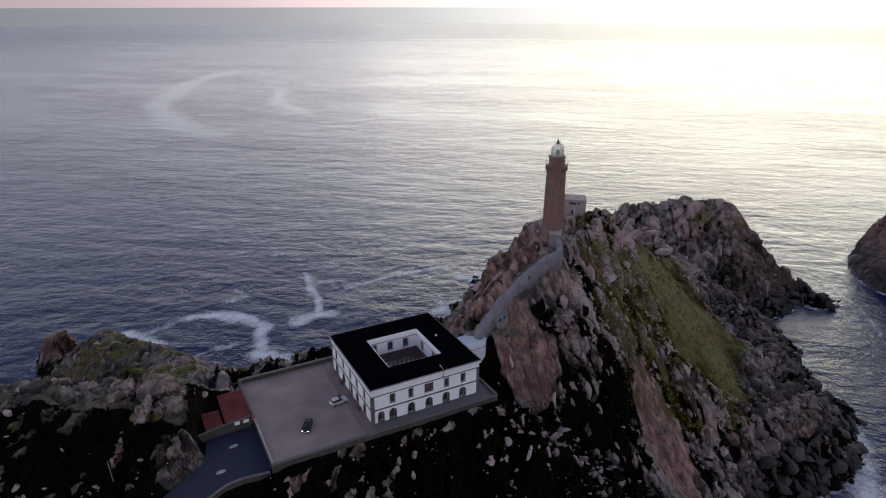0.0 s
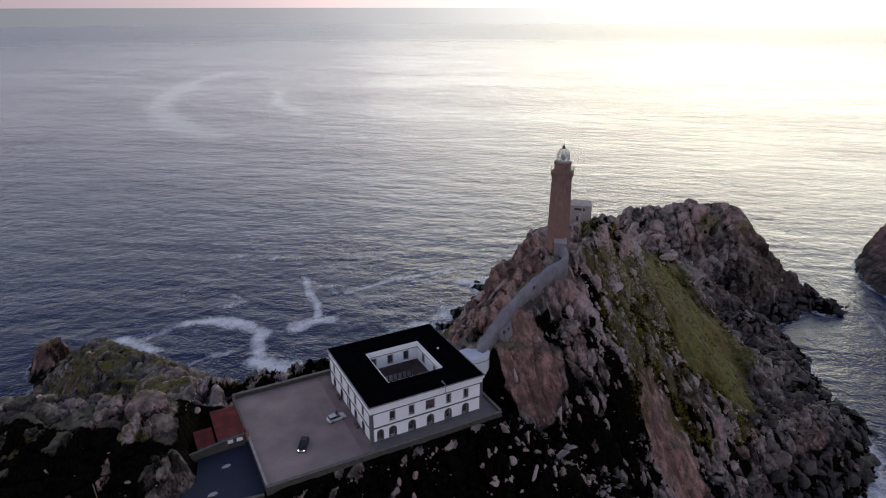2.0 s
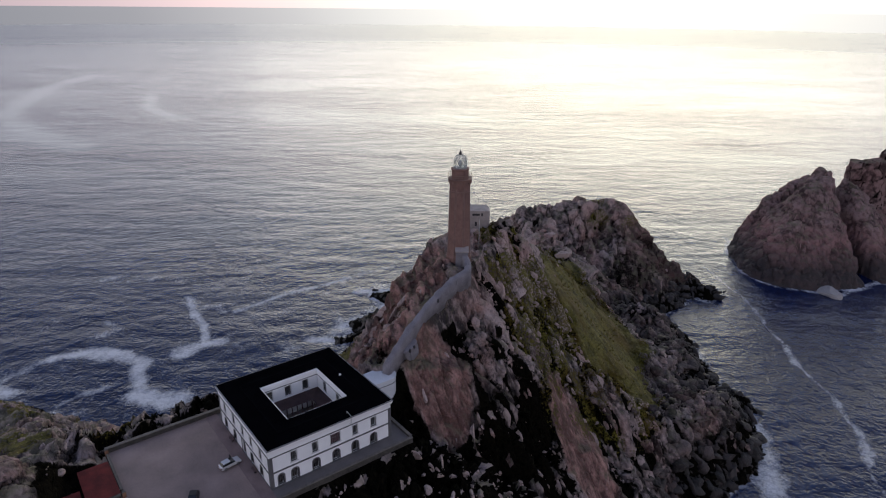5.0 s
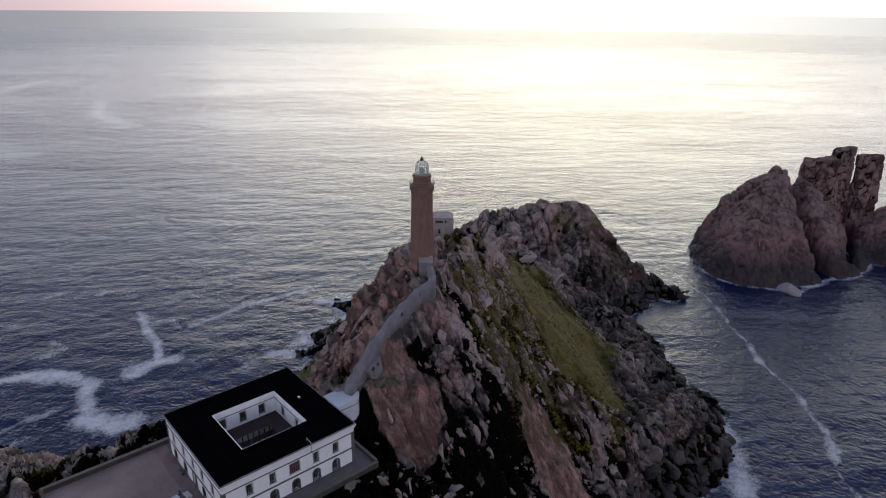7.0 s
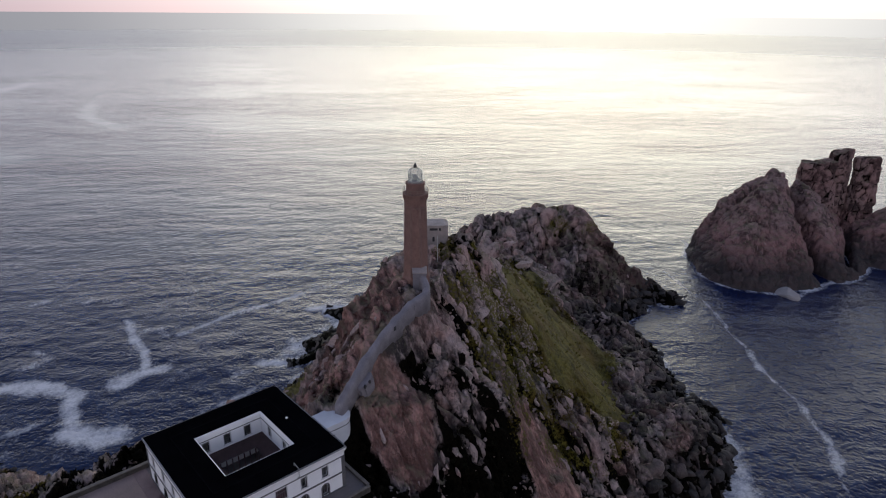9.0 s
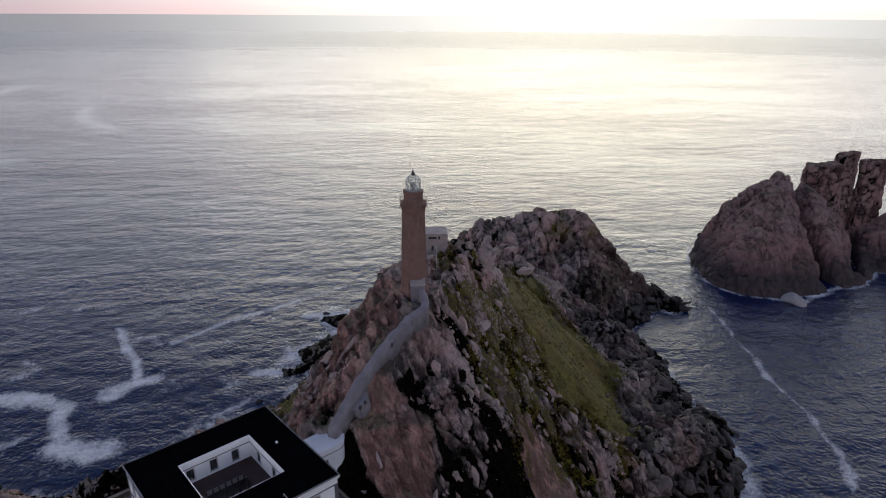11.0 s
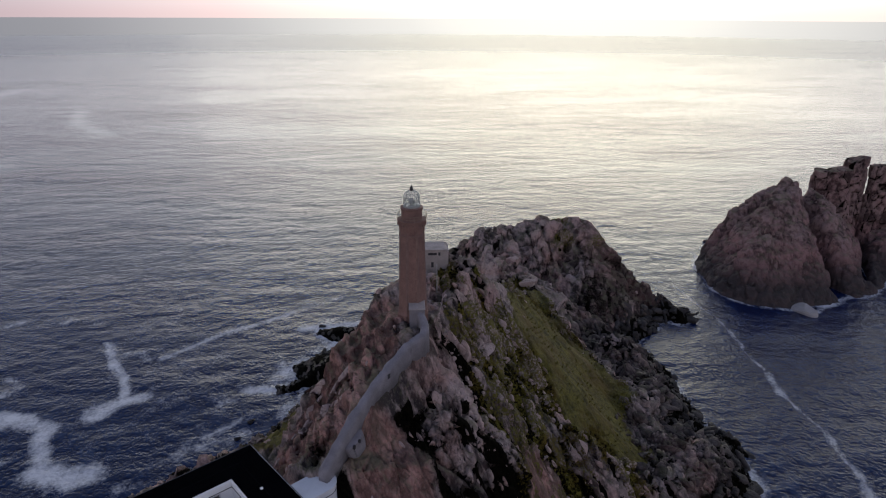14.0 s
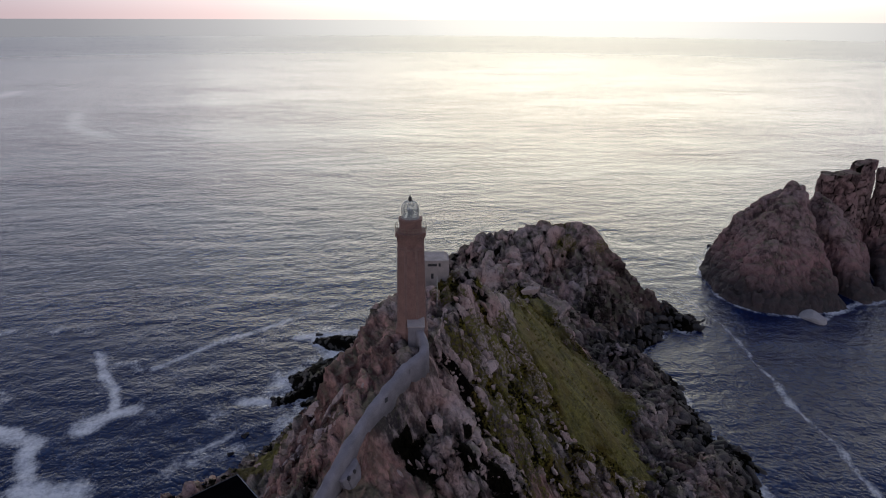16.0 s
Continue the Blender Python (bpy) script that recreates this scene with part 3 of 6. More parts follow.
def inside(X, Y, poly):
    """Signed distance to a convex or concave outline: positive inside."""
    d = np.full(X.shape, 1e9)
    odd = np.zeros(X.shape, bool)
    for (x0, y0), (x1, y1) in zip(poly, poly[1:] + poly[:1]):
        dx, dy = x1 - x0, y1 - y0
        u = np.clip(((X - x0) * dx + (Y - y0) * dy) / (dx * dx + dy * dy), 0, 1)
        d = np.minimum(d, np.hypot(X - x0 - u * dx, Y - y0 - u * dy))
        cross = ((y0 > Y) != (y1 > Y)) & (X < (x1 - x0) * (Y - y0) / (y1 - y0 + 1e-12) + x0)
        odd ^= cross
    return np.where(odd, d, -d)


PASSAGE = [(29.6, 9.7, 68.1), (35.5, 12.1, 71.5), (42.2, 14.8, 74.4), (48.2, 16.5, 76.7), (53.5, 17.9, 78.4), (57.9, 18.2, 79.6), (59.8, 20.4, 80.6), (60.9, 23.2, 81.7)]
YARD_Z, ROAD_Z = 58.9, 57.5
MEADOW = [(172, 86), (168, 64), (158, 36), (147, 20), (138, 11), (118, 7), (105, 12), (103, 22), (106, 32), (109, 43), (125, 57), (150, 74)]
SHEDS = [(-30.0, 13.5), (-20.5, 13.5), (-20.5, 24.0), (-27.0, 24.0)]
FLAT = [(-20.6, -2.6), (27.2, -3.2), (27.2, 8), (25.5, 27.5), (-20.6, 27.5)]
ROAD = [(-20.2, -1.6), (-20.2, 14.0), (-29.5, 14.0), (-31.0, 6.0), (-40.0, -1.0), (-60.0, -9.0), (-60.0, -15.0), (-40.0, -7.0), (-33.0, -4.6), (-27.5, -1.9)]


CLEFTS = ((24.0, 4.2, [(384, 66), (377, 61), (365, 51), (359, 44), (352, 34.5), (345, 26), (341, 21)]),
          (16.0, 3.0, [(403, 33), (396, 28), (384, 23), (366, 17)]),
          (9.0, 0.9, [(422, 38.5), (412, 37.2), (403, 35)]),
          (5.0, 1.6, [(412, 52), (405, 49), (398, 46), (392, 44)]))


def blocks(X, Y, turn, sx, sy, seed):
    """Jointed blocks: their random lift, the openness of the joints and a number for each block."""
    c, s = math.cos(radians(turn)), math.sin(radians(turn))
    wx, wy = 1.2 * fbm(X / 9, Y / 9, 3, seed + 40), 1.2 * fbm(X / 9, Y / 9, 3, seed + 50)
    u, v = (c * X + s * Y) / sx + wx, (-s * X + c * Y) / sy + wy
    f1, f2, rid, rx, ry = cells(u, v, seed)
    tilt = (hashed(np.floor(rid * 9999), np.floor(rid * 777), 5) - 0.5) * rx
    return rid - 0.5 + tilt, 1 - smooth(f2 - f1, 0.02, 0.13), rid


def domes(X, Y, size, seed):
    """Rounded bosses of rock: their swelling, the cracks between them and a number for each."""
    wx, wy = 0.5 * fbm(X / 10, Y / 10, 3, seed + 40), 0.5 * fbm(X / 10, Y / 10, 3, seed + 50)
    f1, f2, rid, rx, ry = cells(X / size + wx, Y / (0.5 * size) + wy, seed)
    return 1 - np.minimum(f1, 1.1) ** 2, 1 - smooth(f2 - f1, 0.02, 0.12), rid


def terrain(X, Y, crests):
    """Height and cover (grass, heath with painted crevice shade, pink stone) of the headland or the islet."""
    main = crests is CRESTS
    patch = fbm(X / 14, Y / 14, 4, 61)
    h = lie(X, Y, crests) + (2.4 if main else 1.2) * fbm(X / 22, Y / 22, 4, 3)
    if main:
        h = h - 4.0 * smooth(Y, 98, 116) * smooth(X, 20, 40) * smooth(116 - X, 0, 10) * smooth(132 - Y, 0, 5)
    grass = smooth(inside(X, Y, MEADOW) + 16 * fbm(X / 9, Y / 9, 4, 21), -3.0, 6.0) if main else np.zeros(X.shape)
    pink, sheer = np.zeros(X.shape), np.zeros(X.shape)
    for cx, cy, r, long, turn in ((40, 5, 8.5, 1.2, 10), (77.0, -5.5, 10.0, 1.5, 20), (-69, 172, 9, 1, 0), (36, 23, 11, 1, 0), (48, 27, 10, 1, 0), (57, 32, 8, 1, 0)) if main else ():
        c, q = math.cos(radians(turn)), math.sin(radians(turn))
        u, v = c * (X - cx) - q * (Y - cy), q * (X - cx) + c * (Y - cy)
        blot = smooth(r - np.hypot(u, v / long) + 3 * patch, 0, 2)
        pink, sheer = np.maximum(pink, blot), np.maximum(sheer, blot * (long > 1))
    west = smooth(-22 - X, 0, 8) if main else 0.0
    hill2 = smooth(X, 172, 185) * smooth(Y, 66, 76) if main else 0.0
    pink = np.maximum(pink, hill2 * smooth(fbm(X / 25, Y / 25, 3, 151), -0.1, 0.25) * 0.6)
    shore = smooth(h, 20, 8) * (smooth(X, 95, 125) * (1 - 0.7 * hill2) if main else 0.2)
    rocky = (1 - 0.9 * grass) * (1 - 0.60 * sheer) * (1 - 0.35 * west) * (1 - 0.7 * hill2)
    b1, j1, r1 = blocks(X, Y, -28, 4.6, 7.6, 101)
    b2, j2, r2 = blocks(X, Y, -22, 1.8, 4.4, 202)
    if main:
        slabby = smooth(X, 34, 46) * smooth(100 - X, 0, 14) * smooth(16 - Y + 8 * patch, 0, 8)
        b8, j8, r8 = blocks(X, Y, -40, 3.0, 4.0, 808)
        b2, j2, r2 = b2 * slabby + b8 * (1 - slabby), np.where(slabby > 0.5, j2, j8), np.where(slabby > 0.5, r2, r8)
        b9, j9, r9 = domes(X, Y, 13.0, 909)
        d5, c5, k5 = domes(X, Y, 5.0, 919)
        b1, j1, r1 = b1 * (1 - west) + (0.8 * b9 + 0.32 * d5 + 0.5 * (r9 - 0.5)) * west, np.where(west > 0.5, np.maximum(j9, 0.7 * c5), j1), np.where(west > 0.5, r9, r1)
    amp = 1.0 if main else 0.35
    steep = rocky * (1 - 0.75 * shore) * (1 - 0.45 * smooth(h, 68, 75))
    h = h + steep * amp * (1.9 * b1 - 0.6 * j1) + steep * (1 - 0.92 * west) * (1 - 0.8 * hill2) * (0.5 * b2 - 0.15 * j2)
    if not main:
        for depth, wide, pts in CLEFTS:
            d = np.full(X.shape, 1e9)
            for (x0, y0), (x1, y1) in zip(pts, pts[1:]):
                dx, dy = x1 - x0, y1 - y0
                u = np.clip(((X - x0) * dx + (Y - y0) * dy) / (dx * dx + dy * dy), 0, 1)
                d = np.minimum(d, np.hypot(X - x0 - u * dx, Y - y0 - u * dy))
            h = h - depth * np.exp(-(d / wide) ** 2)
    ledge, cliff = np.zeros(X.shape), np.zeros(X.shape)
    if main:
        back_hill = west * smooth(Y + 0.25 * (X + 40), 26, 33)
        f = h / 2.6 + 1.6 * fbm(X / 16, Y / 16, 3, 141)
        frac = f - np.floor(f)
        ledge = back_hill * (1 - smooth(frac, 0.35, 0.55))
        h = h + back_hill * 2.6 * 0.8 * (smooth(frac, 0.5, 1.0) - frac)
    b6, j6, r6 = blocks(X, Y, -10, 9.0, 11.0, 606)
    h = h + hill2 * (2.6 * b6 - 1.2 * j6)
    h = h + grass * (1.6 * fbm(X / 7, Y / 7, 4, 77) + 0.4 * fbm(X / 3.2, Y / 3.2, 2, 78))
    b4, j4, r4 = blocks(X, Y, 20, 3.6, 4.6, 404)
    r5 = blocks(X, Y, 50, 1.4, 1.9, 505)[2]
    h = h + shore * (1.4 * b4 - 0.4 * j4)
    heath = smooth(0.30 - r1 + 1.3 * patch, -0.06, 0.10) * 0.45
    heath = heath * smooth(h, 7, 16) * (1 if main else 0.3) * (1 - 0.65 * hill2) * (1 - 0.5 * west)
    # crevice shade painted into the joints through the heath mask
    cracks = np.maximum(0.9 * j1 * (1 - hill2), 0.6 * j6 * hill2)
    heath = np.maximum(heath, 0.5 * cracks * smooth(patch, -0.25, 0.05))
    if main:
        small = blocks(X, Y, 30, 2.4, 1.2, 111)[2]
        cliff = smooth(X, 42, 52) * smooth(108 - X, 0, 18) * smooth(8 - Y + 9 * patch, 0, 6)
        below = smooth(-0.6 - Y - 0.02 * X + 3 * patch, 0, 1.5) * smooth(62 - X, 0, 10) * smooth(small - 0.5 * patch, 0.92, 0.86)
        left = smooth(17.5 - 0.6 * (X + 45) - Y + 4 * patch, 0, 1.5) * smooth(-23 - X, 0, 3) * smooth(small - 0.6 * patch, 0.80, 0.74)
        # hollow, dark_shore and cleft: near-black patches set by place and noise
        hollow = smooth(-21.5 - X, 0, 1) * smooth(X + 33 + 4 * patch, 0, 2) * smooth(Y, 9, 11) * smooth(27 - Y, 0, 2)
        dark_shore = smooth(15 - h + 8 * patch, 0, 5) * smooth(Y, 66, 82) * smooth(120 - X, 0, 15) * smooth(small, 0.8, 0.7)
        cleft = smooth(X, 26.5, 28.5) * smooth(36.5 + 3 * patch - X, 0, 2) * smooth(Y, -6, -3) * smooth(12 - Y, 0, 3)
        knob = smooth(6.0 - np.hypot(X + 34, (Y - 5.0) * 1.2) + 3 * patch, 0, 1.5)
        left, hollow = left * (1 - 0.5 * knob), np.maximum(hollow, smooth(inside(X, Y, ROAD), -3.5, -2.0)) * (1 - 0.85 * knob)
        # shade between the shore boulders, painted black through the heath mask
        gap_shade = shore * smooth(0.88 - r5 + patch, -0.1, 0.1)
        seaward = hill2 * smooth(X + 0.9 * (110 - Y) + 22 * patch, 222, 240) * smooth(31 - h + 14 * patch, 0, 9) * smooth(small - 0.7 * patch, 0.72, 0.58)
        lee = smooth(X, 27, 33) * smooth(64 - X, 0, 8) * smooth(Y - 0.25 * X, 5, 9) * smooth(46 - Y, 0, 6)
        heath = np.maximum.reduce([heath * (1 - 0.75 * lee), 0.60 * seaward, 0.98 * below, 0.98 * left, 0.85 * hollow, 0.9 * gap_shade, 0.9 * dark_shore, 0.95 * cleft])
        slope_grass = 0.55 * smooth(-0.01 + patch + 0.25 * (0.5 - r2) + 0.17 * smooth(X, 76, 90) * smooth(14 - Y, 0, 6) + 0.15 * smooth(X, 60, 74) * smooth(Y, 5, 12), -0.10, 0.16) * smooth(X, 56, 72) * smooth(Y, -12, -2) * smooth(h, 14, 24) * (1 - hill2)
        west_grass = np.maximum(np.maximum(0.78 * ledge * smooth(patch, -0.20, 0.02), 0.58 * smooth(patch, -0.10, 0.06) * smooth(Y, 30, 42) * smooth(-6 - X, 0, 10) * smooth(X, -52, -38)), 0.5 * west * (1 - left) * smooth(patch - 0.35 * (b9 - 0.6), 0.0, 0.12)) * smooth(h, 8, 14)
        north_grass = 0.8 * smooth(10 - np.hypot((X - 40) / 1.2, Y - 44), 0, 5)
        hill_turf = 0.50 * hill2 * smooth(patch, -0.12, 0.08) * smooth(h, 25, 33) * smooth(X, 212, 222)
        grass = np.maximum.reduce([grass, slope_grass, west_grass, north_grass, hill_turf])
    if not main:
        pink = smooth(34 - h + 16 * patch, 0, 16)
    heath = heath * (1 - 0.9 * sheer) * (1 - 0.35 * pink)
    if main:
        near, top = np.full(X.shape, 1e9), np.zeros(X.shape)
        for (x0, y0, z0), (x1, y1, z1) in zip(PASSAGE, PASSAGE[1:]):
            dx, dy = x1 - x0, y1 - y0
            u = np.clip(((X - x0) * dx + (Y - y0) * dy) / (dx * dx + dy * dy), 0, 1)
            d = np.hypot(X - x0 - u * dx, Y - y0 - u * dy) - 1.2 * (((X - x0 - u * dx) * dy - (Y - y0 - u * dy) * dx) > 0)
            top = np.where(d < near, z0 + u * (z1 - z0), top)
            near = np.minimum(near, d)
        w = smooth(4.2 - near, 0.0, 2.6)
        h = h * (1 - w) + np.minimum(h, top - 0.75) * w
        for poly, z, soft in ((FLAT, YARD_Z - 0.6, 1.5), (SHEDS, ROAD_Z + 0.6, 2.5), (ROAD, ROAD_Z - 0.5, 3.0)):
            w = smooth(inside(X, Y, poly), -soft, 0.0)
            h = h * (1 - w) + z * w
    tone = np.where(hill2 > 0.5, r6, 0.5 * r1 + 0.5 * r2) if main else 0.5 * r1 + 0.5 * r2
    # dim darkens rock tone by zone; on the hill's lower side it paints shade
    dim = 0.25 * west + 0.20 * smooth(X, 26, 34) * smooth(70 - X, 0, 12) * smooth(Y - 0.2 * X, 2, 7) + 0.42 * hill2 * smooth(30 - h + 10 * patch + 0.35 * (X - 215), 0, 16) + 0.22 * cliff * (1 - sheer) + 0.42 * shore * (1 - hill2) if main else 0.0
    zones = [np.broadcast_to(z, X.shape) for z in (west, hill2, shore, cliff, sheer, patch, dim)]
    return h, grass, heath, pink, np.where(np.broadcast_to(shore, X.shape) > 0.5, 0.5 * r4 + 0.5 * r5, tone), zones


def unit(v):
    v = np.array(v, float)
    return v / np.linalg.norm(v)


DIP = unit((0.16, -0.56, -0.88))            # the way the slabs of the headland plunge
ACROSS = unit(np.cross(DIP, (0.43, 0.83, 0.2)))
SLABS = (ACROSS, np.cross(DIP, ACROSS), DIP)
LEVEL = ((0.94, 0.34, 0.0), (-0.34, 0.94, 0.0), (0.0, 0.0, 1.0))
# the jointing of each kind of ground: axes, then two layers of (sizes, swelling, lift, crack depth, tilt)
STEEP = (unit((0.80, -0.58, 0.15)), unit((0.58, 0.80, 0.1)), unit((-0.18, 0.0, 1.0)))
JOINTING = {
    "slabs": (SLABS, ((2.5, 5.5, 17.0), 0.0, 1.8, 1.3, 1.3), ((0.95, 2.6, 8.0), 0.0, 0.40, 0.35, 0.40)),
    "west": (LEVEL, ((8.0, 5.5, 4.0), 0.35, 0.9, 0.9, 0.6), ((2.8, 1.9, 1.6), 0.08, 0.35, 0.40, 0.3)),
    "hill": (STEEP, ((7.0, 9.0, 17.0), 0.5, 2.4, 1.5, 2.0), ((2.4, 3.4, 7.0), 0.10, 0.7, 0.5, 0.6)),
    "shore": (LEVEL, ((3.6, 3.2, 3.0), 1.5, 1.3, 0.8, 0.5), ((1.4, 1.3, 1.2), 0.5, 0.4, 0.3, 0.2)),
    "dome": (LEVEL, ((5.5, 6.0, 6.5), 1.6, 1.4, 0.8, 0.6), ((2.2, 2.2, 2.4), 0.6, 0.5, 0.35, 0.2)),
}


def near_path(X, Y, path):
    d = np.full(X.shape, 1e9)
    for (x0, y0, _), (x1, y1, _) in zip(path, path[1:]):
        dx, dy = x1 - x0, y1 - y0
        u = np.clip(((X - x0) * dx + (Y - y0) * dy) / (dx * dx + dy * dy), 0, 1)
        d = np.minimum(d, np.hypot(X - x0 - u * dx, Y - y0 - u * dy))
    return d


def jointed(X, Y, h, grass, heath, tone, zones, main):
    """Push the ground out along its normals, block by block: the moved points, heath plus shade painted into the
    cracks, the tone of each block, dimmed by zone.
    """
    west, hill2, shore, cliff, sheer, patch, dim = (z.ravel() for z in zones)
    gy, gx = np.gradient(h, Y[:, 0], X[0])
    N = np.stack([-gx, -gy, np.ones(h.shape)], -1).reshape(-1, 3)
    N /= np.linalg.norm(N, axis=1)[:, None]
    P = np.stack([X, Y, h], -1).reshape(-1, 3)
    if main:
        free = 1 - smooth(np.maximum.reduce([inside(X, Y, FLAT), inside(X, Y, ROAD), inside(X, Y, SHEDS)]), -3.0, -1.0)
        free = free * smooth(near_path(X, Y, PASSAGE), 2.0, 4.5) * smooth(np.hypot(X - 62.8, Y - 27.3), 3.5, 6.5)
        lee = (smooth(X, 27, 33) * smooth(74 - X, 0, 8) * smooth(Y - 0.25 * X, 5, 9) * smooth(46 - Y, 0, 6)).ravel()
        free = ((1 - 0.5 * lee.reshape(X.shape)) * free * (1 - 0.88 * smooth(grass, 0.50, 0.85)) * (1 - 0.8 * smooth(Y, 112, 122) * smooth(9 - h, 0, 5))).ravel()
        plain = (1 - west) * (1 - hill2) * (1 - shore)
        weights = {"slabs": plain * (1 - 0.65 * sheer), "west": west, "hill": hill2, "shore": (1 - west) * (1 - hill2) * shore}
    else:
        free, lee = smooth(h, -2.0, 3.0).ravel(), 0.0
        weights = {"dome": np.ones(len(P))}
    push, dark, shade = np.zeros(len(P)), np.zeros(len(P)), np.zeros(len(P))
    warp = np.stack([fbm(X / 6, Y / 6 + h / 9, 3, 40 + k).ravel() for k in range(3)], -1)
    for k, (kind, w) in enumerate(weights.items()):
        at = np.flatnonzero((w > 0.02) & (P[:, 2] > -5))
        axes, one, two = JOINTING[kind]
        bend = 0.8 if kind == "slabs" else 1.8
        s1, c1, r1, o1 = cells_in_space(P[at] + bend * warp[at], axes, one[0], 700 + 20 * k)
        s2, c2, r2, o2 = cells_in_space(P[at] + 0.5 * bend * warp[at], axes, two[0], 710 + 20 * k)
        push[at] += w[at] * (one[1] * s1 + one[2] * (r1 - 0.5) - one[3] * c1 + one[4] * o1 + two[1] * s2 + two[2] * (r2 - 0.5) - two[3] * c2 + two[4] * o2)
        p = patch[at]
        # sunken blocks and cracks go black: recess shade painted as heath
        lean = 0.28 * cliff[at] - 0.06 if kind == "slabs" else -0.34
        d = np.maximum.reduce([0.85 * smooth(0.30 + 0.9 * p + lean - r1, -0.04, 0.10), 0.75 * smooth(0.22 + 0.7 * p + 0.7 * lean - r2, -0.03, 0.06), (0.85 if kind == "slabs" else 0.6) * c1 * smooth(p, -0.3, 0.0), 0.45 * c2 * smooth(p, -0.2, 0.1)])
        dark[at] += w[at] * d
        shade[at] += w[at] * (0.55 * r1 + 0.45 * r2)
    P = P + N * (push * free)[:, None]
    high = smooth(h, 4, 12).ravel() * (1 if main else 0.5)
    heath = np.maximum(heath.ravel(), dark * high * (1 - 0.8 * sheer) * (1 - 0.65 * lee) * np.clip(free * 1.4, 0, 1))
    # block tone less dim, so the painted shade sits in the rock colour
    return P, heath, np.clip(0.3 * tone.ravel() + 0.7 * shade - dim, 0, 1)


def grid_object(name, xs, ys, crests, mat):
    X, Y = np.meshgrid(xs, ys)
    h, grass, heath, pink, tone, zones = terrain(X, Y, crests)
    h = np.maximum(h, -7.0)
    P, heath, tone = jointed(X, Y, h, grass, heath, tone, zones, crests is CRESTS)
    heath = heath.reshape(X.shape)
    ny, nx = X.shape
    idx = np.arange(nx * ny).reshape(ny, nx)
    quads = np.stack([idx[:-1, :-1], idx[:-1, 1:], idx[1:, 1:], idx[1:, :-1]], -1).reshape(-1, 4)
    keep = (h.ravel()[quads] > -6.9).any(1)
    quads = quads[keep]
    me = bpy.data.meshes.new(name)
    me.vertices.add(nx * ny)
    me.vertices.foreach_set("co", P.astype(np.float32).ravel())
    me.loops.add(quads.size)
    me.loops.foreach_set("vertex_index", quads.astype(np.int32).ravel())
    me.polygons.add(len(quads))
    me.polygons.foreach_set("loop_start", np.arange(0, quads.size, 4, dtype=np.int32))
    me.polygons.foreach_set("loop_total", np.full(len(quads), 4, np.int32))
    me.update()
    att = me.attributes.new("cover", "FLOAT_COLOR", "POINT")
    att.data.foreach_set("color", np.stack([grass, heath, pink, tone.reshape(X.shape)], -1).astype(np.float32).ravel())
    me.polygons.foreach_set("use_smooth", np.ones(len(quads), bool))
    me.materials.append(mat)
    ob = new(name, me)
    return ob, (X, Y, h), (X, Y, heath), (X, Y, grass)


def steps(*spans):
    """Rising coordinates with a spacing of their own in each span (start, end, spacing)."""
    out = []
    for a, b, d in spans:
        out += list(np.arange(a, b - d * 0.5, d))
    return np.array(out + [spans[-1][1]])


xs = steps((-190, -70, 3.0), (-70, 18, 0.45), (18, 100, 0.28), (100, 190, 0.48), (190, 290, 0.75))
ys = steps((-130, -40, 3.0), (-40, -26, 1.0), (-26, 30, 0.28), (30, 60, 0.5), (60, 150, 0.75), (150, 215, 1.4))
headland, LAND, HEATH_SHADE, GRASS = grid_object("headland", xs, ys, CRESTS, M_ROCK)
tagged(headland, "steep granite headland with jointed slabs, heath and grass", "headland", kind="structure")
islet, ISLE, _, _ = grid_object("islet", steps((285, 425, 0.6), (425, 500, 1.2)), steps((-40, 0, 1.0), (0, 85, 0.6), (85, 125, 1.2)), ISLET, M_ISLET)
tagged(islet, "reddish granite islet with a dome and upright pillars", "islet", kind="structure")


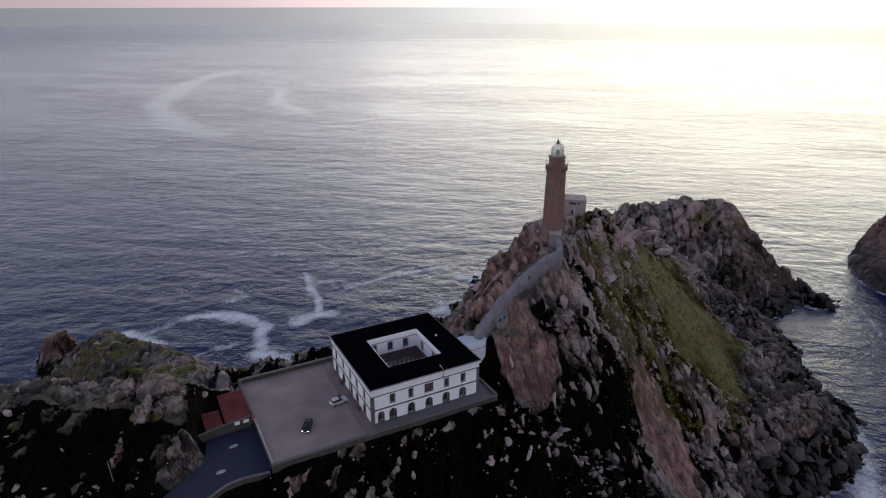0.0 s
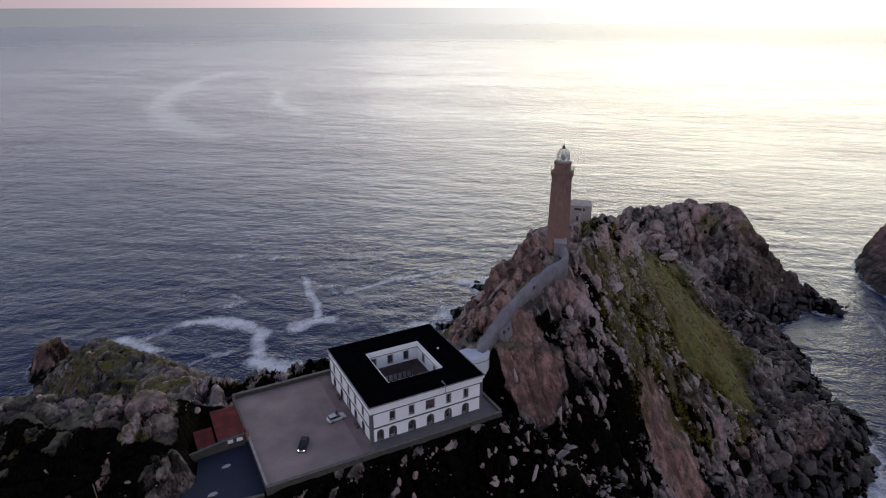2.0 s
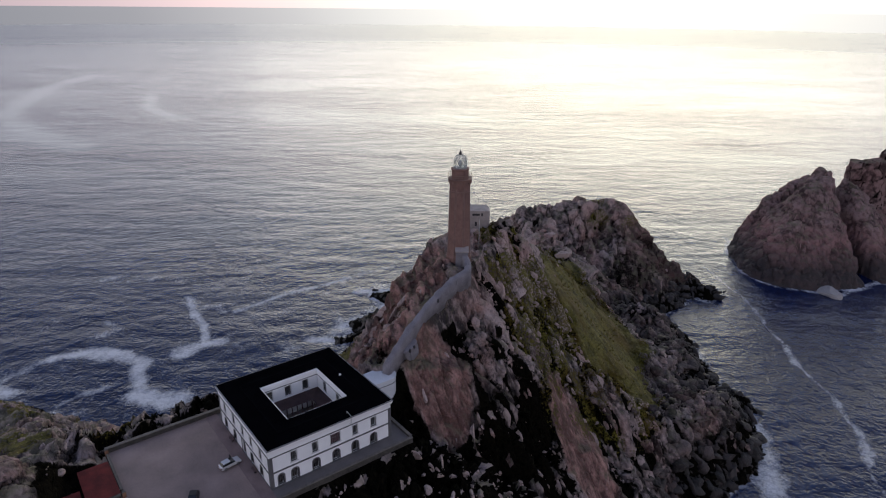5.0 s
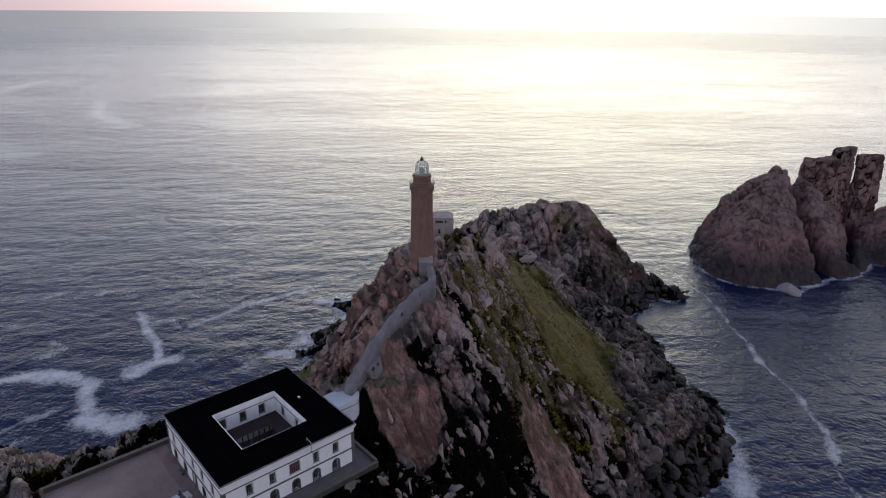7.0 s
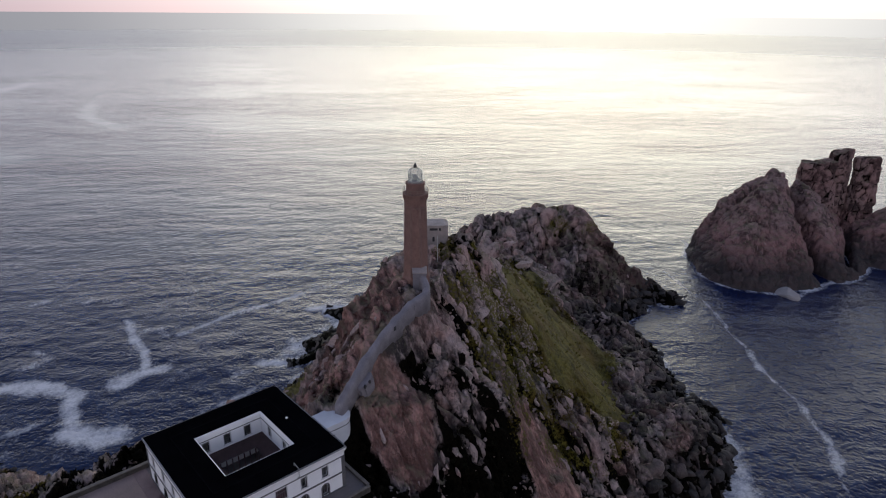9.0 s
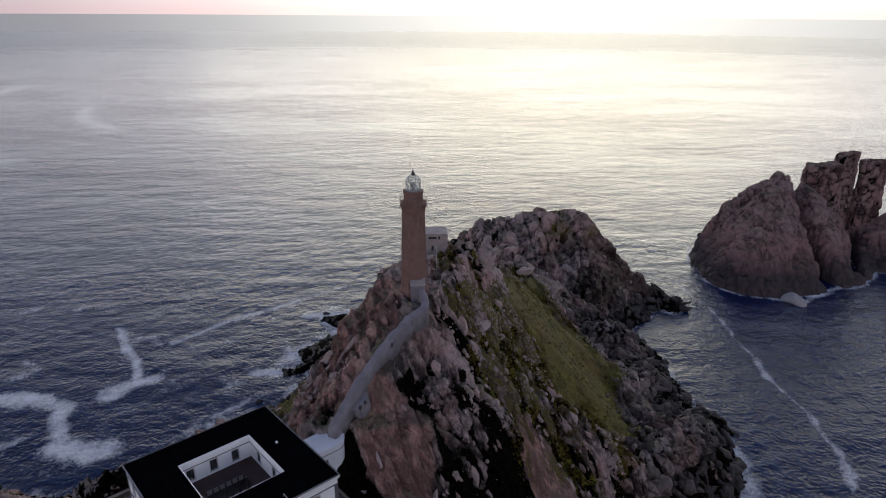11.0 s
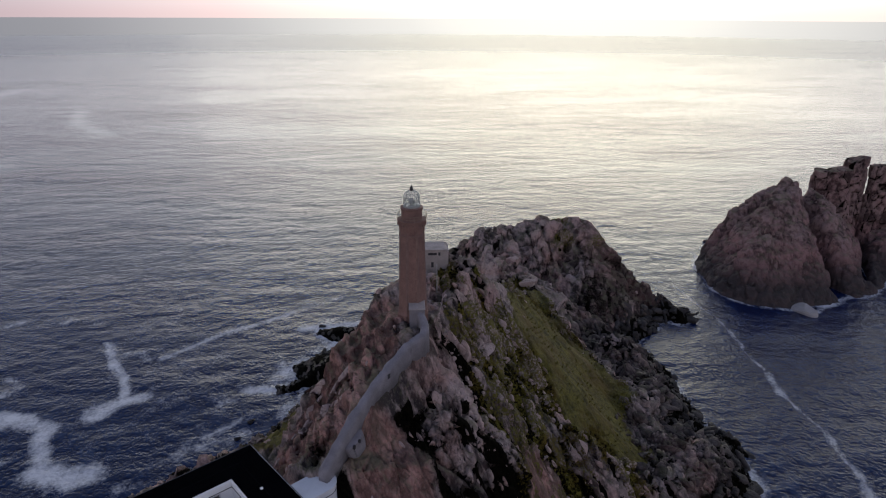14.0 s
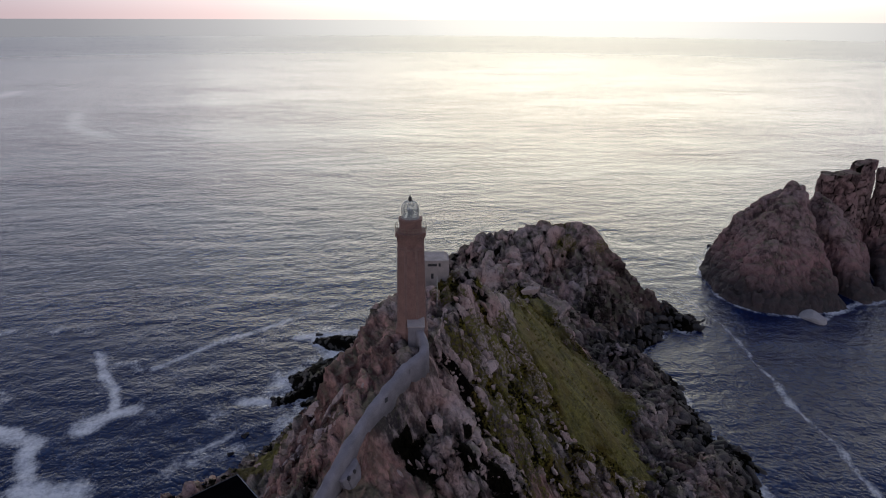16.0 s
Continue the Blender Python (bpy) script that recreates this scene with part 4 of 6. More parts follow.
def rock_pillar(x, y, turn, wide, deep, top, lean, seed):
    """A jointed column of the islet: a squarish plan that widens downwards, with a sloping broken top."""
    rows, cols = 46, 72
    a = np.linspace(0, 2 * np.pi, cols, endpoint=False)
    ca, sa = np.cos(a), np.sin(a)
    rim = (np.abs(ca) ** 5 + np.abs(sa) ** 5) ** -0.2
    P = []
    for v in np.linspace(0, 1, rows):
        grow = 1.0 + 0.75 * (1 - v) ** 2
        u, w = 0.5 * wide * rim * ca * grow, 0.5 * deep * rim * sa * grow
        z = -2 + (top + 2) * v - lean * (u / wide) * v ** 3
        P.append(np.stack([u, w, z + 0 * u], -1))
    for shrink in (0.72, 0.4, 0.08):
        cap = P[rows - 1].copy()
        cap[:, :2] *= shrink
        cap[:, 2] = top + 0.5 * (1 - shrink) - lean * cap[:, 0] / wide
        P.append(cap)
    V = np.concatenate(P)
    c, q = math.cos(radians(turn)), math.sin(radians(turn))
    V = np.stack([x + c * V[:, 0] - q * V[:, 1], y + q * V[:, 0] + c * V[:, 1], V[:, 2]], -1)
    out = V - np.array([x, y, 0])
    out[:, 2] = 0
    out /= np.linalg.norm(out, axis=1)[:, None] + 1e-6
    s1, c1, r1, o1 = cells_in_space(V, LEVEL, (6.5, 6.0, 8.0), seed)
    s2, c2, r2, o2 = cells_in_space(V, LEVEL, (2.6, 2.6, 2.2), seed + 10)
    V = V + out * (1.3 * (r1 - 0.5) - 0.8 * c1 + 0.5 * o1 + 0.5 * (r2 - 0.5) - 0.3 * c2)[:, None]
    V[:, 2] += np.where(np.arange(len(V)) >= (rows - 1) * cols, 1.2 * (r2 - 0.5), 0)
    idx = np.arange(len(V)).reshape(-1, cols)
    nxt = np.roll(idx, -1, 1)
    quads = np.stack([idx[:-1], nxt[:-1], nxt[1:], idx[1:]], -1).reshape(-1, 4)
    me = bpy.data.meshes.new("pillar")
    me.from_pydata(V.tolist(), [], quads.tolist() + [idx[-1].tolist()])
    att = me.attributes.new("cover", "FLOAT_COLOR", "POINT")
    # green channel blackens the pillar's cracks, painting their shade
    low = smooth(34 - V[:, 2], 0, 18)
    att.data.foreach_set("color", np.stack([0 * low, 0.7 * c1, low, 0.55 * r1 + 0.45 * r2], -1).astype(np.float32).ravel())
    me.materials.append(M_ISLET)
    ob = new("pillar", me)
    ob.parent = islet
    return ob


rock_pillar(399.0, 52.5, -48, 19.5, 12.0, 52.5, -1.5, 900)
rock_pillar(410.0, 45.0, -45, 11.0, 10.0, 58.6, -2.5, 930)
rock_pillar(416.2, 31.4, -45, 12.5, 9.0, 56.0, -1.0, 960)


def ground_at(x, y, grid=None):
    X, Y, h = grid or LAND
    cx, cy = X[0], Y[:, 0]
    i = int(np.clip(np.searchsorted(cx, x) - 1, 0, len(cx) - 2))
    j = int(np.clip(np.searchsorted(cy, y) - 1, 0, len(cy) - 2))
    u, v = (x - cx[i]) / (cx[i + 1] - cx[i]), (y - cy[j]) / (cy[j + 1] - cy[j])
    return float((h[j, i] * (1 - u) + h[j, i + 1] * u) * (1 - v) + (h[j + 1, i] * (1 - u) + h[j + 1, i + 1] * u) * v)


# ---- the sea ----
FOAM = {   # streaks of foam: half-width, strength and course
    "cove_arm": (4.5, 0.56, [(-46, 181), (-30, 187), (-16, 190.5)]),
    "cove": (5.5, 0.98, [(-18, 190), (-3, 187.5), (7, 175), (12.5, 165.5), (7, 158.5), (5, 148), (8, 138), (8, 130)]),
    "cove_foot": (9.0, 1.1, [(3, 140), (9, 134), (13, 130)]),
    "cove_head": (7.0, 0.9, [(-6, 187), (6, 174)]),
    "line": (2.8, 0.92, [(45, 217), (43.4, 195), (40, 177), (37, 169)]),
    "line_foot": (5.2, 1.0, [(42, 163.5), (34, 165), (25.5, 162)]),
    "slick": (3.4, 0.74, [(57, 187), (75, 189), (92, 191), (120, 191.5)]),
    "slick_end": (3.0, 0.55, [(120, 191.5), (150, 189)]),
    "fork": (1.8, 0.75, [(-21, 152.5), (-12, 154.5), (-3, 155)]),
    "pool": (4.6, 1.02, [(75, 141), (80, 136), (84, 132.5)]),
    "shore_lace": (6.0, 0.42, [(20, 116), (36, 121), (52, 126), (69, 124), (84, 118)]),
    "skerry_wash": (9.0, 0.52, [(86, 142), (104, 148), (118, 156), (130, 172)]),
    "channel": (1.5, 0.55, [(290, 85), (268, 51), (245, 23), (227, 3), (212, -14), (194, -30), (172, -44), (150, -70)]),
    "channel_knot": (2.8, 0.74, [(236, 13), (226, 2)]),
    "channel_low": (2.8, 0.66, [(212, -14), (194, -30), (180, -40)]),
    "surf_west": (5.5, 0.92, [(-45, 187), (-38, 178), (-33, 170)]),
    "cove_fan": (5.5, 0.58, [(-1, 199), (10, 203), (8, 211)]),
    "faint": (7.0, 0.50, [(17, 264), (29, 256), (39, 251), (48, 241)]),
    "spur": (4.5, 0.55, [(44, 205), (53, 200), (53, 190)]),
    "pool_side": (3.0, 0.66, [(63, 141), (69, 139)]),
    "skerry_surf": (5.0, 0.95, [(115, 172), (126, 168), (139, 160)]),
    "skerry_ring": (4.0, 0.75, [(93, 150), (91, 138), (92, 128), (100, 124)]),
    "north_lace": (5.0, 0.60, [(46, 122), (54, 119), (61, 117)]),
    "north_curl": (2.6, 0.74, [(50, 127), (58, 125), (63, 127)]),
    "rock_wash": (5.5, 0.66, [(76, 118), (84, 122), (92, 127)]),
    "apron_wash": (7.0, 0.85, [(158, -18), (150, -23), (142, -28)]),
    "islet_surf": (2.4, 0.76, [(345, 103), (330, 92), (308, 72), (301, 52), (302, 36), (312, 22), (333, 18), (352, 14), (378, 9)]),
    "apron_surf": (7.0, 0.85, [(172.0, -2.0), (167.0, -9.0), (155.0, -13.0), (144.0, -17.0)]),
}

# smooth slicks far out, where old foam has calmed the ripples
SLICK = {
    "hook": (24.0, 0.9, [(217.0, 1359.0), (122.0, 1206.0), (59.0, 1019.0), (28.0, 902.0), (32.0, 818.0), (40.0, 709.0), (66.0, 632.0)]),
    "arm": (14.0, 0.8, [(230, 1000), (190, 860), (200, 760)]),
}


def foam_amount(X, Y, lines=FOAM):
    out = np.zeros(X.shape)
    for width, strength, pts in lines.values():
        for (x0, y0), (x1, y1) in zip(pts, pts[1:]):
            dx, dy = x1 - x0, y1 - y0
            u = np.clip(((X - x0) * dx + (Y - y0) * dy) / (dx * dx + dy * dy), 0, 1)
            d = np.hypot(X - x0 - u * dx, Y - y0 - u * dy)
            out = np.maximum(out, strength * smooth(width * 1.35 - d, 0, width * 1.35))
    return out


sx = steps((-4900, -900, 160), (-900, -120, 26), (-120, 420, 1.6), (420, 900, 16), (900, 4900, 160))
sy = steps((-4900, -900, 160), (-900, -80, 26), (-80, 240, 1.6), (240, 900, 12), (900, 1600, 28), (1600, 4900, 150))
X, Y = np.meshgrid(sx, sy)
R = np.hypot(X, Y)
near = smooth(R, 900, 300)
Z = near * (0.5 * fbm(X / 16 + Y / 30, Y / 9, 2, 71) + 0.2 * fbm(X / 5, Y / 3.5, 2, 72))
land = np.maximum(terrain(X, Y, CRESTS)[0], terrain(X, Y, ISLET)[0])
surf = smooth(land, -5.0, -0.3) * (0.62 + 1.3 * fbm(X / 12, Y / 12, 3, 91))
broad = 0.27 * smooth(fbm(X / 30, Y / 30, 4, 95) + 0.45 * smooth(150 - np.hypot(X - 25, Y - 165), 0, 110), 0.16, 0.50)
foam = np.maximum(foam_amount(X + 6 * fbm(X / 13, Y / 13, 4, 81), Y + 6 * fbm(X / 13, Y / 13, 4, 82)), np.clip(surf, 0, 0.95))
foam = np.maximum(foam, broad)
ny, nx = X.shape
idx = np.arange(nx * ny).reshape(ny, nx)
quads = np.stack([idx[:-1, :-1], idx[:-1, 1:], idx[1:, 1:], idx[1:, :-1]], -1).reshape(-1, 4)
quads = quads[(R.ravel()[quads] < 4890).all(1)]
me = bpy.data.meshes.new("sea")
me.vertices.add(nx * ny)
me.vertices.foreach_set("co", np.stack([X, Y, Z], -1).astype(np.float32).ravel())
me.loops.add(quads.size)
me.loops.foreach_set("vertex_index", quads.astype(np.int32).ravel())
me.polygons.add(len(quads))
me.polygons.foreach_set("loop_start", np.arange(0, quads.size, 4, dtype=np.int32))
me.polygons.foreach_set("loop_total", np.full(len(quads), 4, np.int32))
me.polygons.foreach_set("use_smooth", np.ones(len(quads), bool))
me.update()
att = me.attributes.new("foam", "FLOAT", "POINT")
att.data.foreach_set("value", foam.astype(np.float32).ravel())
att = me.attributes.new("slick", "FLOAT", "POINT")
att.data.foreach_set("value", foam_amount(X, Y, SLICK).astype(np.float32).ravel())
me.materials.append(M_SEA)
tagged(new("sea", me), "dark blue sea with swell, sun glitter and foam", "sea", kind="structure")


# ---- the house round its court ----
W, D = 24.4, 24.2
CX0, CX1, CY0, CY1 = 6.4, 18.4, 6.1, 18.3
house = empty("house", 0, 0, YARD_Z)
tagged(house, "square white two-storey house with black slate roof round a court", "house")


def window(m, u0, u1, z0, z1, parent, arched=False, bars=3):
    """A window in a wall whose frame is m: dark frame, pale glazing bars, a pane and a stone surround."""
    w, uc = u1 - u0, (u0 + u1) / 2
    bm = bmesh.new()
    for r in ((u0, 0.10, z0, u0 + 0.08, 0.22, z1), (u1 - 0.08, 0.10, z0, u1, 0.22, z1), (u0 + 0.08, 0.10, z0, u1 - 0.08, 0.22, z0 + 0.08), (u0 + 0.08, 0.10, z1 - 0.08, u1 - 0.08, 0.22, z1)):
        box(bm, *r)
    bmesh.ops.transform(bm, matrix=m, verts=bm.verts)
    win = part("window", bm, M_FRAME, parent)
    bm = bmesh.new()
    for i in range(1, bars):
        u = u0 + w * i / bars
        box(bm, u - 0.03, 0.12, z0 + 0.08, u + 0.03, 0.17, z1 - 0.08)
    zm = z0 + (z1 - z0) * 0.6
    box(bm, u0 + 0.08, 0.125, zm - 0.03, u1 - 0.08, 0.165, zm + 0.03)
    bmesh.ops.transform(bm, matrix=m, verts=bm.verts)
    part("glazing_bars", bm, M_PANE_FRAME, win)
    bm = box(bmesh.new(), u0 + 0.08, 0.18, z0 + 0.08, u1 - 0.08, 0.19, z1 - 0.08)
    bmesh.ops.transform(bm, matrix=m, verts=bm.verts)
    pane = part("pane", bm, M_GLASS, win)
    pane.visible_shadow = False
    bm = bmesh.new()
    t = 0.24
    if arched:
        r, zs = w / 2, z1 - w / 2
        pts = [(u0, z0)] + [(uc + r * math.cos(a), zs + r * math.sin(a)) for a in np.linspace(math.pi, 0, 9)] + [(u1, z0)]
        out = [(u0 - t, z0)] + [(uc + (r + t) * math.cos(a), zs + (r + t) * math.sin(a)) for a in np.linspace(math.pi, 0, 9)] + [(u1 + t, z0)]
        fr = [[bm.verts.new((p[0], y, p[1])) for p in ring] for ring, y in ((out, -0.04), (pts, -0.04), (pts, 0.12), (out, 0.0))]
        for a, b in zip(fr, fr[1:]):
            for i in range(len(a) - 1):
                bm.faces.new((a[i], a[i + 1], b[i + 1], b[i]))
    else:
        for r in ((u0 - t * 0.6, -0.03, z0, u0, 0.0, z1), (u1, -0.03, z0, u1 + t * 0.6, 0.0, z1), (u0 - t * 0.6, -0.03, z1, u1 + t * 0.6, 0.0, z1 + 0.16)):
            box(bm, *r)
    box(bm, u0 - t, -0.08, z0 - 0.14, u1 + t, 0.0, z0)
    bmesh.ops.recalc_face_normals(bm, faces=bm.faces)
    bmesh.ops.transform(bm, matrix=m, verts=bm.verts)
    part("surround", bm, M_STONE if arched else M_SURROUND, win, "grey stone window surround" if arched else "pale rendered window surround")
    return win


UP_Z, LOW_Z = (4.0, 6.05), (0.35, 2.5)
FRONT_UP = [(3.95, 5.05), (8.0, 9.05), (11.6, 13.5), (16.1, 17.15), (20.0, 21.1)]
FRONT_LOW = [(1.45, 2.4), (3.9, 5.1), (7.95, 9.15), (11.95, 13.15), (15.9, 17.1), (19.85, 21.05)]
SIDE = [(D - c - 0.55, D - c + 0.55) for c in (3.9, 8.1, 12.1, 16.4, 21.0)]
door_u = (D - 12.1 - 0.75, D - 12.1 + 0.75)
side_low = [s for i, s in enumerate(SIDE) if i != 2]
M_F, M_L = pose(0, 0, 0), pose(0, D, 0, 0, 0, -90)
M_R, M_B = pose(W, 0, 0, 0, 0, 90), pose(W, D, 0, 0, 0, 180)


def wall(name, m, length, openings, z1=7.6, start=0.0, thick=0.6, mat=M_WHITE):
    bm = wall_with_openings(length, -0.35, z1, thick, [(a - start, b - start, c, d) for a, b, c, d in openings])
    bmesh.ops.transform(bm, matrix=m @ pose(start, 0, 0), verts=bm.verts)
    return part(name, bm, mat, house)


wall("outer_wall", M_F, W, [(*o, *UP_Z) for o in FRONT_UP] + [(*o, *LOW_Z) for o in FRONT_LOW])
wall("outer_wall", M_L, D - 1.2, [(*o, *UP_Z) for o in SIDE] + [(*o, *LOW_Z) for o in side_low] + [(*door_u, 0.0, 2.9)], start=0.6)
wall("outer_wall", M_R, D - 1.2, [], start=0.6)
wall("outer_wall", M_B, W, [])
for i, o in enumerate(FRONT_UP):
    win = window(M_F, *o, *UP_Z, house, bars=5 if i == 2 else 3)
    if i == 2:
        part("shutter", boxes((o[0] + 0.1, 0.24, UP_Z[0] + 0.1, o[1] - 0.1, 0.30, UP_Z[1] - 0.1)), M_SHUTTER, win, "wine-red shutter behind the bars")
for o in FRONT_LOW:
    window(M_F, *o, *LOW_Z, house, arched=True)
for o in SIDE:
    window(M_L, *o, *UP_Z, house)
for o in side_low:
    window(M_L, *o, *LOW_Z, house, arched=True)
bm = boxes((door_u[0], 0.25, 0.0, door_u[1], 0.33, 2.9))
for k in (0.22, 0.78):
    u = door_u[0] + (door_u[1] - door_u[0]) * k
    box(bm, u - 0.25, 0.21, 0.3, u + 0.25, 0.25, 1.3)
    box(bm, u - 0.25, 0.21, 1.5, u + 0.25, 0.25, 2.6)
bmesh.ops.transform(bm, matrix=M_L, verts=bm.verts)
door = part("door", bm, M_FRAME, house, "dark panelled double door")
bm = boxes((door_u[1] - 0.82, 0.14, 1.1, door_u[1] - 0.76, 0.21, 1.25))
bmesh.ops.transform(bm, matrix=M_L, verts=bm.verts)
part("door_handle", bm, M_METAL, door)
bm = boxes((door_u[0] - 0.25, -0.05, 0, door_u[0], 0, 2.9), (door_u[1], -0.05, 0, door_u[1] + 0.25, 0, 2.9), (door_u[0] - 0.25, -0.05, 2.9, door_u[1] + 0.25, 0, 3.15))
bmesh.ops.transform(bm, matrix=M_L, verts=bm.verts)
part("door_surround", bm, M_STONE, house)
# court walls
court = [(pose(CX0, CY1, 0), CX1 - CX0, [1.6, 5.5, 9.3]), (pose(CX1, CY0, 0, 0, 0, 180), CX1 - CX0, []),
         (pose(CX0, CY0, 0, 0, 0, 90), CY1 - CY0, []), (pose(CX1, CY1, 0, 0, 0, -90), CY1 - CY0, [3.2, 8.6])]
for m, length, spots in court:
    bm = wall_with_openings(length, -0.35, 7.85, 0.5, [(u - 0.6, u + 0.6, 4.55, 6.6) for u in spots])
    bmesh.ops.transform(bm, matrix=m, verts=bm.verts)
    part("court_wall", bm, M_WHITE, house)
    for u in spots:
        window(m, u - 0.6, u + 0.6, 4.55, 6.6, house)
part("floor", boxes((0.6, 0.6, 3.1, W - 0.6, CY0 - 0.5, 3.3), (0.6, CY1 + 0.5, 3.1, W - 0.6, D - 0.6, 3.3), (0.6, CY0 - 0.5, 3.1, CX0 - 0.5, CY1 + 0.5, 3.3), (CX1 + 0.5, CY0 - 0.5, 3.1, W - 0.6, CY1 + 0.5, 3.3)), M_INTERIOR, house)
part("court_floor", boxes((CX0, CY0, -0.3, CX1, CY1, 0.03)), M_TERRACE, house)
# lean-to gallery of red tiles round the court, on posts
bm = bmesh.new()
o = [bm.verts.new(p) for p in ((CX0, CY0, 3.95), (CX1, CY0, 3.95), (CX1, CY1, 3.95), (CX0, CY1, 3.95))]
i_ = [bm.verts.new(p) for p in ((CX0 + 2.6, CY0 + 2.6, 3.2), (CX1 - 2.6, CY0 + 2.6, 3.2), (CX1 - 2.6, CY1 - 2.6, 3.2), (CX0 + 2.6, CY1 - 2.6, 3.2))]
for k in range(4):
    bm.faces.new((o[k], o[(k + 1) % 4], i_[(k + 1) % 4], i_[k]))
bmesh.ops.solidify(bm, geom=bm.faces[:], thickness=0.12)
part("gallery_roof", bm, M_TILE, house, "red-brown tiled lean-to roof in the court")
for k in range(7):
    for yy in (CY0 + 2.75, CY1 - 2.75):
        xx = CX0 + 2.75 + (CX1 - CX0 - 5.5) * k / 6
        part("gallery_post", boxes((xx - 0.09, yy - 0.09, 0.03, xx + 0.09, yy + 0.09, 3.2)), M_TILE, house)
for k in range(1, 6):
    for xx in (CX0 + 2.75, CX1 - 2.75):
        yy = CY0 + 2.75 + (CY1 - CY0 - 5.5) * k / 6
        part("gallery_post", boxes((xx - 0.09, yy - 0.09, 0.03, xx + 0.09, yy + 0.09, 3.2)), M_TILE, house)
# mouldings, quoins, cornice
part("string_course", ring_sweep(0, 0, W, D, [(0.0, 3.08), (0.09, 3.12), (0.09, 3.34), (0.0, 3.40)]), M_STONE, house, "grey stone string course")
part("string_course", ring_sweep(0, 0, W, D, [(0.0, 6.30), (0.07, 6.33), (0.09, 6.47), (0.0, 6.52)]), M_STONE, house, "grey stone moulding under the frieze")
part("plinth", ring_sweep(0, 0, W, D, [(0.0, -0.3), (0.06, -0.3), (0.06, 0.22), (0.0, 0.26)]), M_STONE, house, "grey stone plinth")
part("cornice", ring_sweep(0, 0, W, D, [(0.0, 7.3), (0.10, 7.36), (0.30, 7.78), (0.34, 8.10), (-0.22, 8.22), (-0.22, 7.60), (-0.02, 7.60)]), M_WHITE, house, "white projecting cornice")
part("court_cornice", ring_sweep(CX0, CY0, CX1, CY1, [(0.02, 7.4), (-0.08, 7.55), (-0.10, 8.16), (0.08, 8.26), (0.14, 7.9), (0.02, 7.9)]), M_WHITE, house, "white eaves moulding of the court")
part("court_string", ring_sweep(CX0, CY0, CX1, CY1, [(0.0, 6.86), (-0.05, 6.88), (-0.05, 7.0), (0.0, 7.02)]), M_STONE, house)
for x, y, sx_, sy_ in ((0, 0, 1, 1), (W, 0, -1, 1), (0, D, 1, -1), (W, D, -1, -1)):
    bm = bmesh.new()
    xa, xb = sorted((x - sx_ * 0.035, x + sx_ * 0.62))
    ya, yb = sorted((y - sy_ * 0.035, y + sy_ * 0.62))
    box(bm, xa, ya, 0.26, xb, yb, 6.30)
    part("quoin", bm, M_STONE, house, "grey stone corner quoin")
bm = bmesh.new()
loops = []
for (x0, y0, x1, y1), z in (((-0.16, -0.16, W + 0.16, D + 0.16), 8.24), ((3.3, 3.2, W - 3.2, D - 3.2), 8.46), ((CX0 - 0.12, CY0 - 0.12, CX1 + 0.12, CY1 + 0.12), 8.28)):
    loops.append([bm.verts.new(p) for p in ((x0, y0, z), (x1, y0, z), (x1, y1, z), (x0, y1, z))])
for a, b in zip(loops, loops[1:]):
    for k in range(4):
        bm.faces.new((a[k], a[(k + 1) % 4], b[(k + 1) % 4], b[k]))
bmesh.ops.solidify(bm, geom=bm.faces[:], thickness=0.12)
roof = part("roof", bm, M_SLATE, house, "black slate hipped roof of low pitch")
bm = bmesh.new()
ridge = [Vector(p) for p in ((3.3, 3.2, 8.47), (W - 3.2, 3.2, 8.47), (W - 3.2, D - 3.2, 8.47), (3.3, D - 3.2, 8.47))]
for k in range(4):
    rod(bm, ridge[k], ridge[(k + 1) % 4], 0.09)
part("ridge_tiles", bm, M_SLATE, roof)
part("gutter", ring_sweep(-0.30, -0.30, W + 0.30, D + 0.30, [(0.0, 8.12), (0.07, 8.14), (0.07, 8.24), (0.0, 8.26)]), M_STONE, roof, "thin grey gutter along the eaves")
part("roof_vent", boxes((20.75, 12.85, 8.3, 21.05, 13.15, 8.62), (20.7, 12.8, 8.62, 21.1, 13.2, 8.68)), M_BOARD, roof, "small white roof vent")
bm = bmesh.new()
for a, b in (((15.6, 0.9, 8.4), (15.6, 0.9, 8.95)), ((15.6, 0.9, 8.95), (15.6, -0.55, 8.75)), ((15.6, -0.55, 8.75), (15.6, -0.55, 6.9)), ((15.6, -0.55, 6.9), (15.6, 0.0, 6.75))):
    rod(bm, a, b, 0.07)
part("pipe", bm, M_METAL, house, "bent metal stove pipe over the cornice")

# ---- white annex with a rounded end ----
annex = empty("annex", 24.4, 7.6, 59.4)
tagged(annex, "low whitewashed annex with a rounded end beside the house", "annex")
outline = [(0.05, 0.2), (3.6, 0.0)] + [(4.9 + 2.5 * math.sin(a), 2.45 - 2.5 * math.cos(a)) for a in np.linspace(0.25, 2.9, 9)] + [(0.05, 4.8)]


def prism(pts, z0, z1):
    bm = bmesh.new()
    a, b = [bm.verts.new((x, y, z0)) for x, y in pts], [bm.verts.new((x, y, z1)) for x, y in pts]
    bm.faces.new(b)
    bm.faces.new(a[::-1])
    for k in range(len(pts)):
        j = (k + 1) % len(pts)
        bm.faces.new((a[k], a[j], b[j], b[k]))
    return bm


